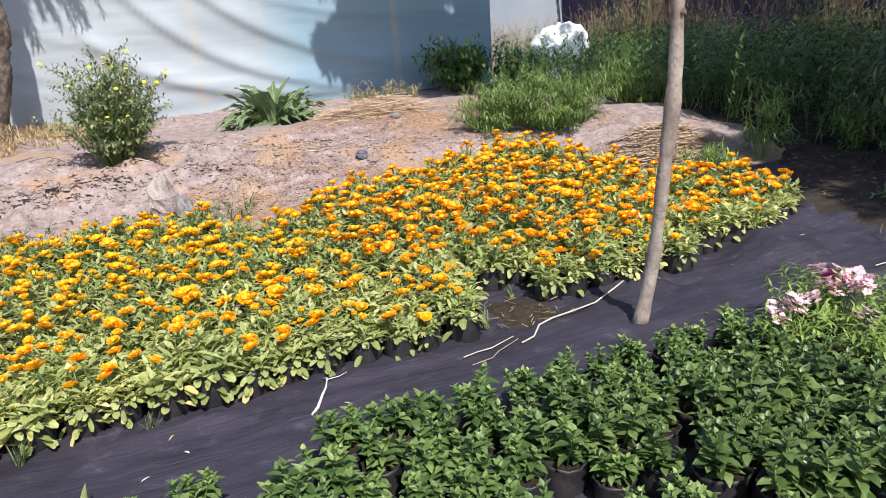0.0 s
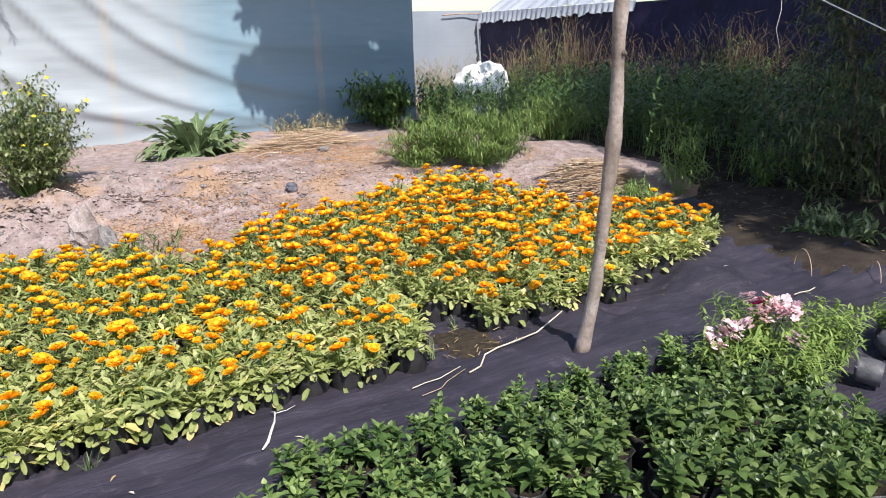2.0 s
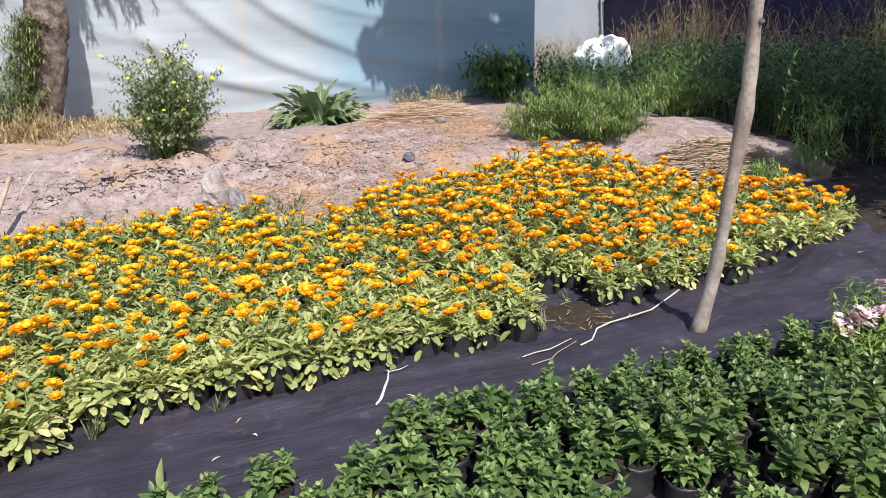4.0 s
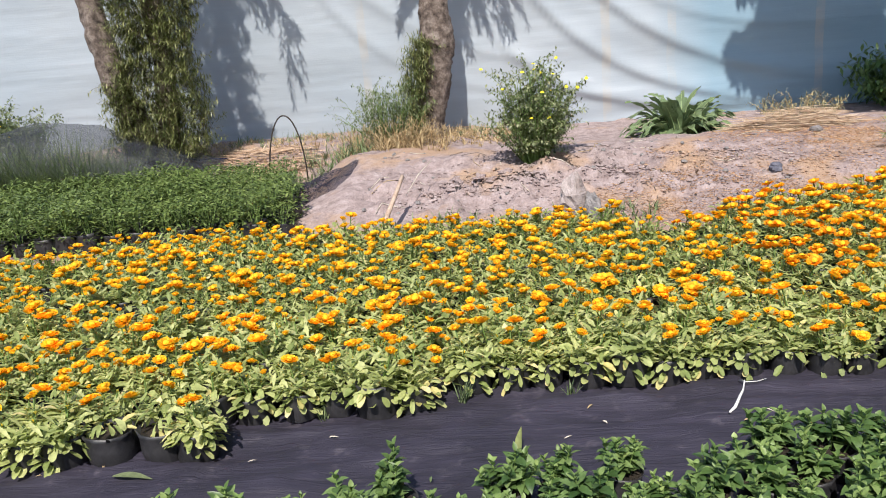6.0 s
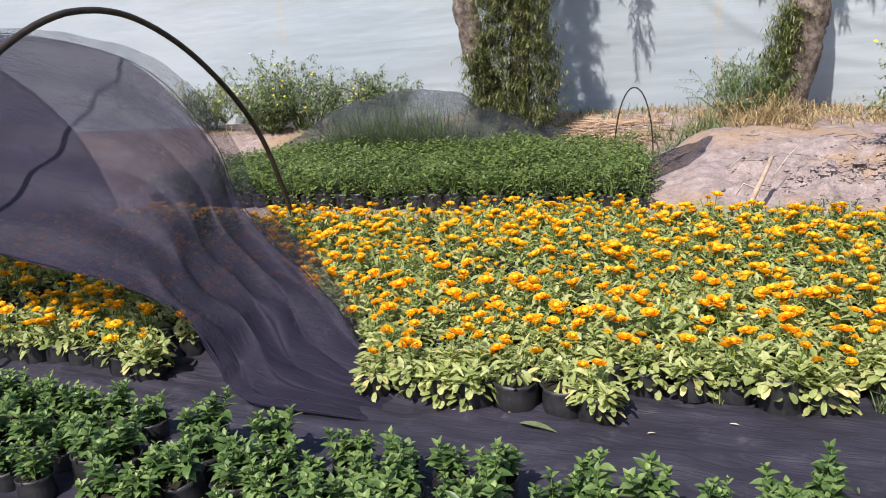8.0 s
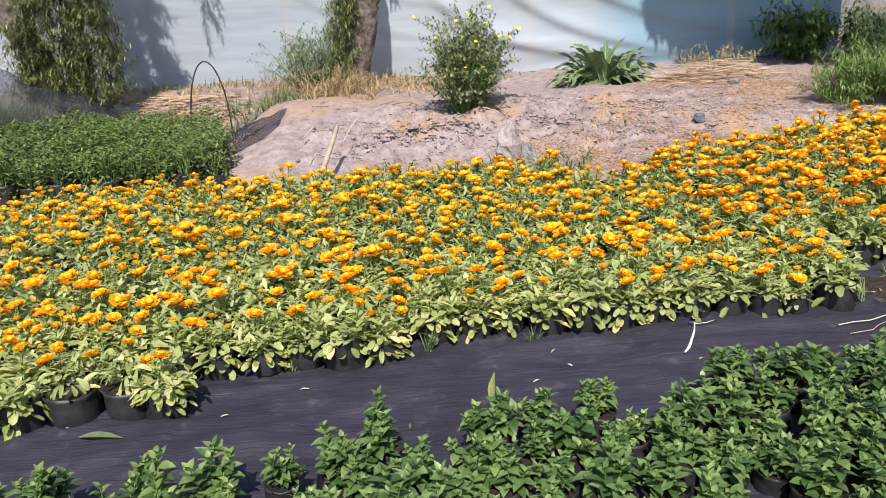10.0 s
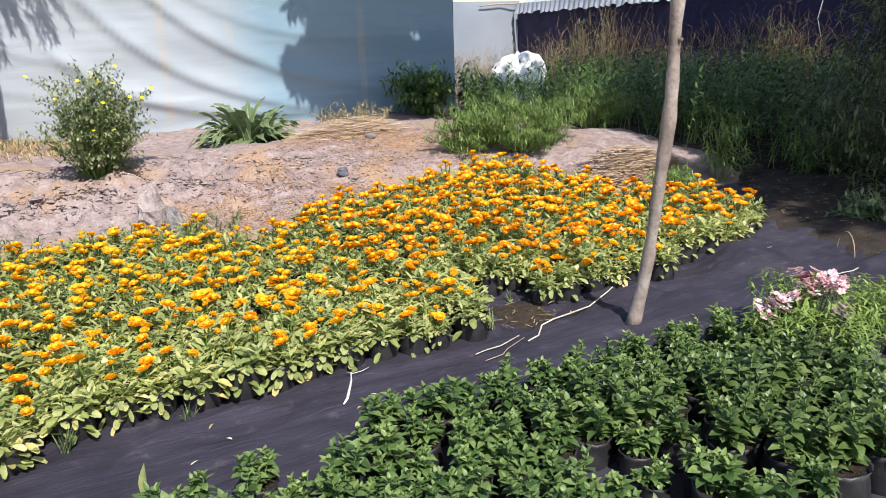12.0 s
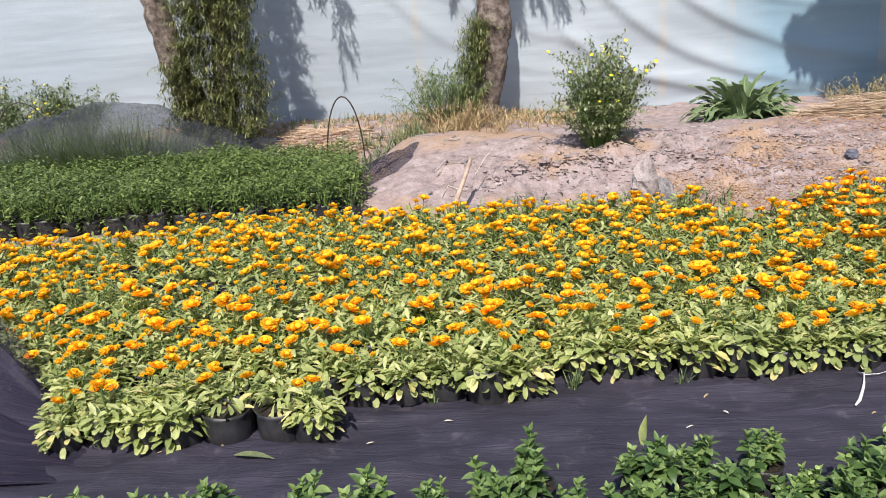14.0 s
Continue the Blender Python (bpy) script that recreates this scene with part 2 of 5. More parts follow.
def film_material(name, tint, dark, posts=()):
    """Milky greenhouse film with faint fold lines and weathered streaks."""
    m, nt, b, co = start(name, 0.38, 0.0, 0.5)
    n = tex(nt, "Noise", 0.6, co, Detail=4.0)
    mp = nt.nodes.new("ShaderNodeMapping")
    mp.inputs["Scale"].default_value = (0.5, 1.0, 14.0)
    nt.links.new(co, mp.inputs[0])
    lines = tex(nt, "Noise", 1.5, mp.outputs[0], Detail=6.0, Roughness=0.7)
    col = ramp(nt, n.outputs[0], [(0.3, dark), (0.7, tint)])
    col = mixed(nt, 0.12, col, ramp(nt, lines.outputs[0], [(0.3, (0.75, 0.78, 0.8)), (0.7, (1.1, 1.1, 1.1))]), "MULTIPLY")
    nt.links.new(col, b.inputs["Base Color"])
    if posts:
        sep = nt.nodes.new("ShaderNodeSeparateXYZ")
        nt.links.new(co, sep.inputs[0])
        # Bluer panel to the right; its tint also deepens the tree shadow cast there
        right_tint = nt.nodes.new("ShaderNodeMapRange")
        right_tint.inputs[1].default_value, right_tint.inputs[2].default_value = 2.2, 3.0
        nt.links.new(sep.outputs[0], right_tint.inputs[0])
        col = mixed(nt, right_tint.outputs[0], col, mixed(nt, 1.0, col, (0.60, 0.80, 0.90), "MULTIPLY"))
        total = None
        for x in posts:
            d = nt.nodes.new("ShaderNodeMath")
            d.operation = "COMPARE"
            d.inputs[1].default_value, d.inputs[2].default_value = x, 0.055
            warp = nt.nodes.new("ShaderNodeMath")
            warp.operation = "MULTIPLY_ADD"
            nt.links.new(n.outputs[0], warp.inputs[0])
            warp.inputs[1].default_value = 0.12
            nt.links.new(sep.outputs[0], warp.inputs[2])
            nt.links.new(warp.outputs[0], d.inputs[0])
            if total is None:
                total = d.outputs[0]
            else:
                t = nt.nodes.new("ShaderNodeMath")
                nt.links.new(total, t.inputs[0])
                nt.links.new(d.outputs[0], t.inputs[1])
                total = t.outputs[0]
        patch = tex(nt, "Noise", 3.6, co, Detail=6.0)
        worn = mixed(nt, total, (0.0, 0.0, 0.0), ramp(nt, patch.outputs[0], [(0.4, (0.05, 0.05, 0.05)), (0.65, (0.42, 0.42, 0.42))]))
        col = mixed(nt, worn, col, (0.40, 0.335, 0.26))
        nt.links.new(col, b.inputs["Base Color"])
    bump(nt, b, lines.outputs[0], 0.14, 0.02)
    return m


M["earth"] = ground_material()
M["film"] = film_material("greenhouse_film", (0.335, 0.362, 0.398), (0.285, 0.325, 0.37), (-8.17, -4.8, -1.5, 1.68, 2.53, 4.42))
M["film_roof"] = film_material("roof_film", (0.46, 0.48, 0.55), (0.34, 0.37, 0.44))
M["film_far"] = film_material("far_film", (0.29, 0.32, 0.375), (0.22, 0.255, 0.31))


# ---- mesh tools ----
class Mesh:
    """Collects points and faces, then links them as one object."""

    def __init__(self):
        self.v, self.f, self.m = [], [], []

    def add(self, verts, faces, mat=0):
        k = len(self.v)
        self.v += [tuple(p) for p in verts]
        self.f += [tuple(i + k for i in f) for f in faces]
        self.m += [mat] * len(faces)

    def data(self, name, mats, smooth=True):
        me = bpy.data.meshes.new(name)
        me.from_pydata(self.v, [], self.f)
        for mat in mats:
            me.materials.append(mat)
        me.polygons.foreach_set("material_index", self.m)
        me.polygons.foreach_set("use_smooth", [smooth] * len(self.f))
        me.update()
        return me


def part(name, data, parent, label=""):
    ob = new(name, data)
    ob.parent = parent
    return tagged(ob, label)


def leaf(mesh, base, way, length, width, droop=0.3, fold=0.25, tip=0.0, rows=4, mat=0, shape="oval", roll=0.0, flat=False):
    """A blade that starts at base, runs along way and bends down; folded along its rib."""
    way = Vector(way).normalized()
    side = way.cross(Vector((0, 0, 1)))
    side = side.normalized() if side.length > 1e-3 else Vector((1, 0, 0))
    side = (side + roll * side.cross(way)).normalized()
    up = side.cross(way).normalized()
    pts, faces = [], []
    p = Vector(base)
    d = way.copy()
    for i in range(rows + 1):
        s = i / rows
        if shape == "oval":
            w = math.sin(math.pi * min(1, 0.06 + 0.94 * s) ** 0.9)
        elif shape == "spoon":
            w = 0.25 + 0.75 * math.sin(math.pi * min(1.0, s ** 1.5) * 0.92) if s < 1 else 0.45
        elif shape == "petal":
            w = (0.45, 1.0, 0.62)[min(2, round(s * 2))]
        else:
            w = (1 - s) ** 0.6 * min(1, 0.5 + 2 * s)
        w = max(w, 0.05) * width / 2
        lift = up * (fold * w)
        pts += [p - side * w, p + side * w] if flat else [p - side * w + lift, p, p + side * w + lift]
        d = (d - Vector((0, 0, droop / rows))).normalized()
        p = p + d * (length / rows)
    for i in range(rows):
        a = 2 * i if flat else 3 * i
        faces += [(a, a + 1, a + 3, a + 2)] if flat else [(a, a + 1, a + 4, a + 3), (a + 1, a + 2, a + 5, a + 4)]
    mesh.add(pts, faces, mat)


def tube(mesh, points, radii, sides=6, mat=0, cap=True):
    pts, faces = [], []
    n = len(points)
    for i, p in enumerate(points):
        a, b = Vector(points[max(i - 1, 0)]), Vector(points[min(i + 1, n - 1)])
        d = (b - a).normalized()
        u = d.cross(Vector((0.31, 0.87, 0.2))).normalized()
        w = d.cross(u)
        r = radii[i] if isinstance(radii, (list, tuple)) else radii
        for k in range(sides):
            t = 2 * math.pi * k / sides
            pts.append(Vector(p) + (u * math.cos(t) + w * math.sin(t)) * r)
    for i in range(n - 1):
        for k in range(sides):
            k2 = (k + 1) % sides
            faces.append((i * sides + k, i * sides + k2, (i + 1) * sides + k2, (i + 1) * sides + k))
    if cap:
        faces += [tuple(range(sides))[::-1], tuple(range((n - 1) * sides, n * sides))]
    mesh.add(pts, faces, mat)


def sheet(mesh, nx, ny, at, mat=0):
    """A grid of nx by ny cells whose points come from at(u, v), u and v from 0 to 1."""
    pts = [at(i / nx, j / ny) for j in range(ny + 1) for i in range(nx + 1)]
    faces = [(j * (nx + 1) + i, j * (nx + 1) + i + 1, (j + 1) * (nx + 1) + i + 1, (j + 1) * (nx + 1) + i) for j in range(ny) for i in range(nx)]
    mesh.add(pts, faces, mat)


def smooth(a, b, x):
    t = min(1.0, max(0.0, (x - a) / (b - a)))
    return t * t * (3 - 2 * t)


def rnd(a, b):
    return random.uniform(a, b)


def wob(x, y, z=0.0):
    return noise.noise(Vector((x, y, z)))


def height(x, y):
    """The ground: flat under the beds, an earth bank behind them."""
    back = 2.75 - 1.1 * smooth(3.7, 5.0, x)
    bank = 0.25 * smooth(back, back + 1.0, y) + 0.09 * smooth(back + 1.0, back + 1.7, y) - 0.12 * smooth(4.8, 5.8, y) * smooth(-1.2, 0.8, x)
    bank *= 1 - 0.3 * smooth(4.2, 6.0, x)
    left = smooth(-1.95, -1.2, x + 0.25 * wob(x, y * 1.3, 4)) * (1 - smooth(5.2, 6.2, y)) + smooth(5.2, 6.2, y)
    near = smooth(back - 0.1, back + 0.5, y) * smooth(20, 9, y) * smooth(14, 10, abs(x))
    rough = 0.05 * smooth(3.0, 3.4, y) * smooth(4.6, 4.0, y) * smooth(2.2, 1.2, x) * (abs(wob(x * 2.6, y * 3.0, 12)) * 2 - 0.6) + 0.055 * wob(x * 1.1, y * 1.3) + 0.035 * wob(x * 3.1, y * 3.3, 2) + 0.016 * wob(x * 8, y * 8, 5)
    face = smooth(back + 0.15, back + 0.5, y) * smooth(4.7, 4.1, y) * smooth(-1.4, -0.9, x) * smooth(2.4, 1.4, x)
    rough += face * (0.05 * smooth(0.02, 0.09, wob(x * 2.2, y * 2.8, 12)) + 0.022 * smooth(0.08, 0.14, wob(x * 5.5, y * 6.5, 3)) - 0.03)
    return bank * left * smooth(60, 20, y) + rough * near * (0.3 + 0.7 * left)


# ---- ground ----
def axis(stops, far):
    """Grid lines: (start, step) stretches, then ever wider ones out to the horizon."""
    a = []
    for (p, step), (q, _) in zip(stops, stops[1:]):
        n = round((q - p) / step)
        a += [p + (q - p) * i / n for i in range(n)]
    a.append(stops[-1][0])
    d, w = 0.15, 0.0
    before, after = [], []
    while w < far:
        d *= 1.4
        w += d
        before.append(a[0] - w)
        after.append(a[-1] + w)
    return before[::-1] + a + after


gx = axis([(-8.0, 0.12), (-1.7, 0.04), (3.4, 0.12), (10.5, 0)], 400)
gy = axis([(-1.0, 0.15), (2.6, 0.035), (5.2, 0.10), (8.2, 0)], 400)
g = Mesh()
g.v = [(x, y, height(x, y)) for y in gy for x in gx]
g.f = [(j * len(gx) + i, j * len(gx) + i + 1, (j + 1) * len(gx) + i + 1, (j + 1) * len(gx) + i) for j in range(len(gy) - 1) for i in range(len(gx) - 1)]
g.m = [0] * len(g.f)
tagged(new("ground", g.data("ground", [M["earth"]])), "dry pinkish grey earth with a low bank", "ground", kind="structure")


# ---- the film greenhouse behind the bank ----
WALL_Y = 7.7


# slack folds of the film: start x, level it sinks to, drop, run
FOLDS = [(1.46, 0.40, 1.56, 1.55), (0.97, 0.20, 1.40, 1.35), (0.89, 0.30, 0.54, 0.96), (-2.23, 0.60, 1.79, 1.05), (-1.79, 0.80, 1.55, 1.5), (1.77, 1.20, 0.87, 1.1)]


def wall_film():
    m = Mesh()

    def at(u, v):
        x, z = -16 + 21.88 * u, 0.22 + 3.4 * v
        out = 0.0
        for k, (x0, c, h, w) in enumerate(FOLDS):
            d = z - (c + h * math.exp(-(x - x0) / w))
            fade = smooth(x0 + 3.4, x0 + 1.6, x) * smooth(x0 - 0.9, x0 - 0.2, x)
            out += (0.055 if k < 3 else 0.019) * fade * math.exp(-((d / 0.16) ** 2 if d > 0 else (d / 0.065) ** 2))
        fold = 0.02 * wob(x * 0.6, z * 2.5, 7) + 0.012 * wob(x * 0.8, z * 9, 3) * smooth(1.3, 0.3, z) + 0.004 * wob(x * 3, z * 14, 5)
        return (x, WALL_Y - out + fold, z)

    sheet(m, 340, 120, at)
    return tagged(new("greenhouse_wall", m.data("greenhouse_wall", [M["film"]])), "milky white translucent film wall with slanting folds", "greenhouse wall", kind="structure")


wall_film()


def film_sides():
    m = Mesh()
    sheet(m, 30, 20, lambda u, v: (5.90 + 0.01 * wob(u * 9, v * 3), WALL_Y + 0.03 + 30 * u, 0.2 + 3.4 * v))
    sheet(m, 20, 30, lambda u, v: (-16 + 21.9 * u, WALL_Y + 0.02 + 6 * v, 3.6 + 1.2 * math.sin(math.pi * v)))
    tagged(new("greenhouse_roof", m.data("greenhouse_roof", [M["film"]])), "milky film side and curved roof of the greenhouse", "greenhouse roof", kind="structure")


film_sides()


# ---- the farther film house and the black net house ----
def far_houses():
    m = Mesh()
    sheet(m, 30, 10, lambda u, v: (5.95 + 3.85 * u, 11.6 + 0.03 * wob(u * 14, v * 5), -0.1 + 2.02 * v))
    tagged(new("far_film_wall", m.data("far_film_wall", [M["film_far"]])), "pale blue film wall of a farther greenhouse", "greenhouse wall", kind="structure")
    net = Mesh()
    sheet(net, 80, 16, lambda u, v: (9.75 + 0.04 * wob(u * 40, v * 4), 11.6 - 17 * u, -0.1 + 1.95 * v))
    tagged(new("net_wall", net.data("net_wall", [M["net_wall"]])), "black shade net wall of the net house", "net wall", kind="structure")
    for k, (y0, y1) in enumerate(((11.35, 6.95), (6.55, -5.4))):
        roof = Mesh()
        sheet(roof, 300, 8, lambda u, v: (9.68 + 2.0 * v, (y0 - 0.9 * v) + ((y1 + (0.5 * v if k == 0 else 0.0)) - (y0 - 0.9 * v)) * u, 1.84 + 1.5 * v + 0.05 * abs(math.sin(u * abs(y1 - y0) * 9)) + 0.03 * wob(u * 30, v * 2, 4)))
        tagged(new("net_house_roof", roof.data("net_house_roof", [M["film_roof"]])), "sloping ribbed grey film roof", "roof", kind="structure")
    edge = Mesh()
    sheet(edge, 300, 4, lambda u, v: (9.64 - 0.05 * abs(math.sin(u * 95)) * v - 0.02 * v, 11.5 - 4.6 * u, 1.87 - (0.19 - 0.06 * u + 0.07 * wob(u * 40, 0, 2) + 0.04 * abs(math.sin(u * 33))) * v))
    tagged(new("film_valance", edge.data("film_valance", [M["film_roof"]])), "ragged pale film edge hanging below the roof", "film edge", kind="structure")


far_houses()


# ---- shade cloth on the ground ----
def bed_front(x):
    """The front edge of the calendula bed steps back from left to right."""
    if x < -2.9:
        return -0.58
    if x < -2.05:
        return -0.27
    if x < -1.06:
        return -0.41
    if x < -0.28:
        return -0.13
    if x < 1.0:
        return 0.0
    if x < 1.62:
        return -0.06
    if x < 1.95:
        return 0.42
    return 0.05 + 0.16 * max(0, x - 2.1)


def cloth_height(x, y):
    lift = 0.006 + 0.010 * smooth(0.1, 0.6, wob(x * 1.6, y * 2.6, 9) + 0.25) + 0.006 * wob(x * 4, y * 6, 3)
    ridge = 1 - abs(wob(x * 1.1 + y * 1.6, y * 5.5 - x * 0.6, 1)) * 2
    lift += 0.016 * max(0, ridge) ** 3 + 0.012 * max(0, 1 - abs(wob(x * 3.5 + y * 5, y * 12, 6)) * 2.2) ** 2
    if -0.75 < y < 0.05 and x < 1.7:
        edge = y - bed_front(x) + 0.13 + 0.03 * wob(x * 5, 8.0)
        lift += 0.022 * math.exp(-((edge / 0.035) ** 2)) * smooth(-0.1, 0.4, wob(x * 1.7, 5.0))
    lift += 0.006 * max(0, 1 - abs(wob(x * 9 + y * 3, y * 26, 4)) * 3)
    if x > 2.2 and y > -0.5:
        lift += (0.10 * max(0, wob(x * 1.9, y * 1.9, 6)) + 0.05 * max(0, wob(x * 4.5, y * 4.5, 2))) * smooth(2.2, 2.8, x)
    return max(height(x, y), 0) + max(lift, 0.004)


def cloth():
    m = Mesh()
    sheet(m, 390, 165, lambda u, v: (-6.5 + 13.0 * u, -2.9 + 4.6 * v, cloth_height(-6.5 + 13.0 * u, -2.9 + 4.6 * v)))
    tagged(new("ground_cloth", m.data("ground_cloth", [M["net_ground"]])), "wrinkled black shade cloth laid over the ground", "shade cloth", kind="structure")


cloth()


# ---- plants in bags ----
def bag_mesh(name, r, h, mat, sides=12):
    m = Mesh()
    rows = [(0.92, 0.0), (1.0, 0.25), (1.02, 0.6), (0.97, 0.85), (1.05, 1.0), (0.98, 0.985), (0.90, 0.86)]
    for k, (s, z) in enumerate(rows):
        for i in range(sides):
            t = 2 * math.pi * i / sides
            q = r * s * (1 + 0.05 * math.sin(3 * t + k) + 0.03 * math.sin(5 * t + 2 * k))
            m.v.append((q * math.cos(t), q * math.sin(t), h * z * (1 + 0.03 * math.sin(2 * t))))
    n = len(rows)
    for k in range(n - 1):
        for i in range(sides):
            j = (i + 1) % sides
            m.f.append((k * sides + i, k * sides + j, (k + 1) * sides + j, (k + 1) * sides + i))
            m.m.append(0)
    m.f.append(tuple((n - 1) * sides + i for i in range(sides)))
    m.m.append(1)
    return m.data(name, [mat, M["soil"]])


def flower_mesh(r, cup, petals, flat=False, petal="petal"):
    """A double head: rings of blunt petals, the inner ones shorter and steeper, so that the top is a low dome."""
    m = Mesh()
    rings = ((1.08, 28), (1.04, 44), (0.95, 60), (0.84, 77))
    for k, (s, slope) in enumerate(rings[:3] if flat else rings):
        n = petals - (2 if flat else 3) * k
        lift = radians(min(84, slope * cup))
        for i in range(n):
            t = 2 * math.pi * (i + 0.5 * k + rnd(-0.3, 0.3)) / n
            e = lift + rnd(-0.12, 0.12)
            way = Vector((math.cos(t) * math.cos(e), math.sin(t) * math.cos(e), math.sin(e)))
            b = 0.14 * r * (1 - 0.2 * k)
            leaf(m, (b * math.cos(t), b * math.sin(t), 0.03 * r * k), way, r * s * rnd(0.86, 1.0), r * (0.56 if flat else 0.44), droop=-0.1 if k < 1 else 0.25, fold=0.15, rows=2, mat=0, shape="petal", flat=True, roll=rnd(-0.25, 0.25))
    return m.data("petals", [M[petal]])


def heart_mesh(r):
    """The tight dome of unopened florets in the middle of a head."""
    m = Mesh()
    for z, q in ((0.40, 0.42), (0.62, 0.38), (0.78, 0.2)):
        m.v += [(r * q * math.cos(a), r * q * math.sin(a), r * z) for a in [i * math.pi / 4 for i in range(8)]]
    for k in range(2):
        m.f += [(k * 8 + i, k * 8 + (i + 1) % 8, k * 8 + 8 + (i + 1) % 8, k * 8 + 8 + i) for i in range(8)]
    m.f.append(tuple(range(16, 24)))
    m.m = [0] * len(m.f)
    return m.data("heart", [M["heart"]])


def calyx_mesh(r):
    """The green cup under a head."""
    m = Mesh()
    base = [(r * 0.36 * math.cos(a), r * 0.36 * math.sin(a), r * 0.16) for a in [i * math.pi / 4 for i in range(8)]] + [(0, 0, -r * 0.28)]
    m.add(base, [((i + 1) % 8, i, 8) for i in range(8)])
    return m.data("calyx", [M["stem"]])


def bud_mesh(r):
    m = Mesh()
    for i in range(8):
        t = math.pi * i / 4
        leaf(m, (0, 0, 0), (math.cos(t), math.sin(t), 1.2), r * 1.5, r * 0.8, droop=-0.9, fold=0.3, rows=2, mat=0 if i % 3 else 1)
    return m.data("bud", [M["stem"], M["petal"]])


def calendula_foliage(stalks, flat=False, skirt=0):
    """A low cushion: broad spoon leaves round the rim, a thicket of small upright leaves over it."""
    m = Mesh()
    for i in range(13 if flat else 20):
        t = i * 2.4 + rnd(-0.3, 0.3)
        d = rnd(0.015, 0.05)
        leaf(m, (d * math.cos(t), d * math.sin(t), rnd(0.09, 0.13)), (math.cos(t + rnd(-0.6, 0.6)), math.sin(t + rnd(-0.6, 0.6)), rnd(0.1, 1.0)), rnd(0.045, 0.08), rnd(0.024, 0.036), droop=rnd(0.4, 2.0), fold=rnd(0.1, 0.5), rows=3, mat=2 if random.random() < 0.08 else 0, shape="spoon", roll=rnd(-0.8, 0.8), flat=flat)
    for i in range(skirt):
        t = i * 2.4 + rnd(-0.3, 0.3)
        leaf(m, (0.055 * math.cos(t), 0.055 * math.sin(t), rnd(0.035, 0.115)), (math.cos(t + rnd(-0.7, 0.7)), math.sin(t + rnd(-0.7, 0.7)), rnd(-0.3, 0.9)), rnd(0.042, 0.068), rnd(0.02, 0.031), droop=rnd(0.1, 1.3), fold=rnd(0.1, 0.5), rows=4, mat=2 if random.random() < 0.12 else 0, shape="spoon", roll=rnd(-0.6, 0.6))
    for s in range(9 if flat else 13):
        a, r = rnd(0, 6.28), 0.088 * math.sqrt(random.random())
        b = Vector((r * 0.65 * math.cos(a), r * 0.65 * math.sin(a), 0.09))
        top = b + Vector((0.5 * r * math.cos(a), 0.5 * r * math.sin(a), rnd(0.06, 0.095) - 3.0 * r * r))
        n = 6 if flat else 8
        for i in range(n):
            t = a + i * 2.4 + rnd(-0.3, 0.3)
            way = Vector((math.cos(t), math.sin(t), rnd(0.3, 1.7)))
            leaf(m, b.lerp(top, i / (n - 1)), way, rnd(0.034, 0.058), rnd(0.016, 0.025), droop=rnd(0.2, 1.2), fold=0.3, rows=2, mat=2 if random.random() < 0.02 else 0, shape="spoon" if i % 2 else "oval", roll=rnd(-0.5, 0.5), flat=flat)
    for x, y, z in stalks:
        for i in range(4):
            t = rnd(0, 6.28)
            q = Vector((x * 0.25, y * 0.25, 0.09)).lerp(Vector((x, y, z)), 0.35 + 0.14 * i)
            leaf(m, q, (math.cos(t), math.sin(t), 0.9), rnd(0.035, 0.055), 0.015, droop=0.5, rows=2, mat=0, flat=flat)
    return m.data("foliage", [M["calendula_leaf"], M["stem"], M["pale_leaf"]])


def stalk_mesh(x, y, z):
    m = Mesh()
    tube(m, [(x * 0.25, y * 0.25, 0.085), (x * 0.7, y * 0.7, 0.08 + (z - 0.08) * 0.55), (x, y, z)], [0.0035, 0.003, 0.0028], 4, cap=False)
    return m.data("flower_stalk", [M["stem"]])


BAG = bag_mesh("grow_bag", 0.068, 0.108, M["bag"])
FAR_BAG = bag_mesh("grow_bag", 0.068, 0.108, M["bag"], 7)


def heads(sizes, flat, petals):
    """Head meshes of several sizes and openings: petals, heart and calyx of each."""
    out = []
    for r, cup, n, in sizes:
        for petal in petals:
            out.append((flower_mesh(r, cup, n, flat, petal), heart_mesh(r), calyx_mesh(r)))
    return out


NEAR_SIZES = ((0.030, 0.8, 19), (0.033, 0.7, 19), (0.027, 0.9, 17), (0.025, 1.1, 15), (0.022, 1.3, 14), (0.018, 1.6, 12))
FAR_SIZES = ((0.030, 0.8, 12), (0.034, 0.7, 12), (0.027, 0.95, 11), (0.023, 1.2, 10), (0.019, 1.5, 9))
HEADS = heads(NEAR_SIZES, False, ["petal"])
FAR_HEADS = heads(FAR_SIZES, True, ["petal"])
DEEP_HEADS = heads(NEAR_SIZES[:5], False, ["deep_petal", "deep_petal", "petal"])
DEEP_FAR_HEADS = heads(FAR_SIZES, True, ["deep_petal", "deep_petal", "petal"])
BUD = bud_mesh(0.010)


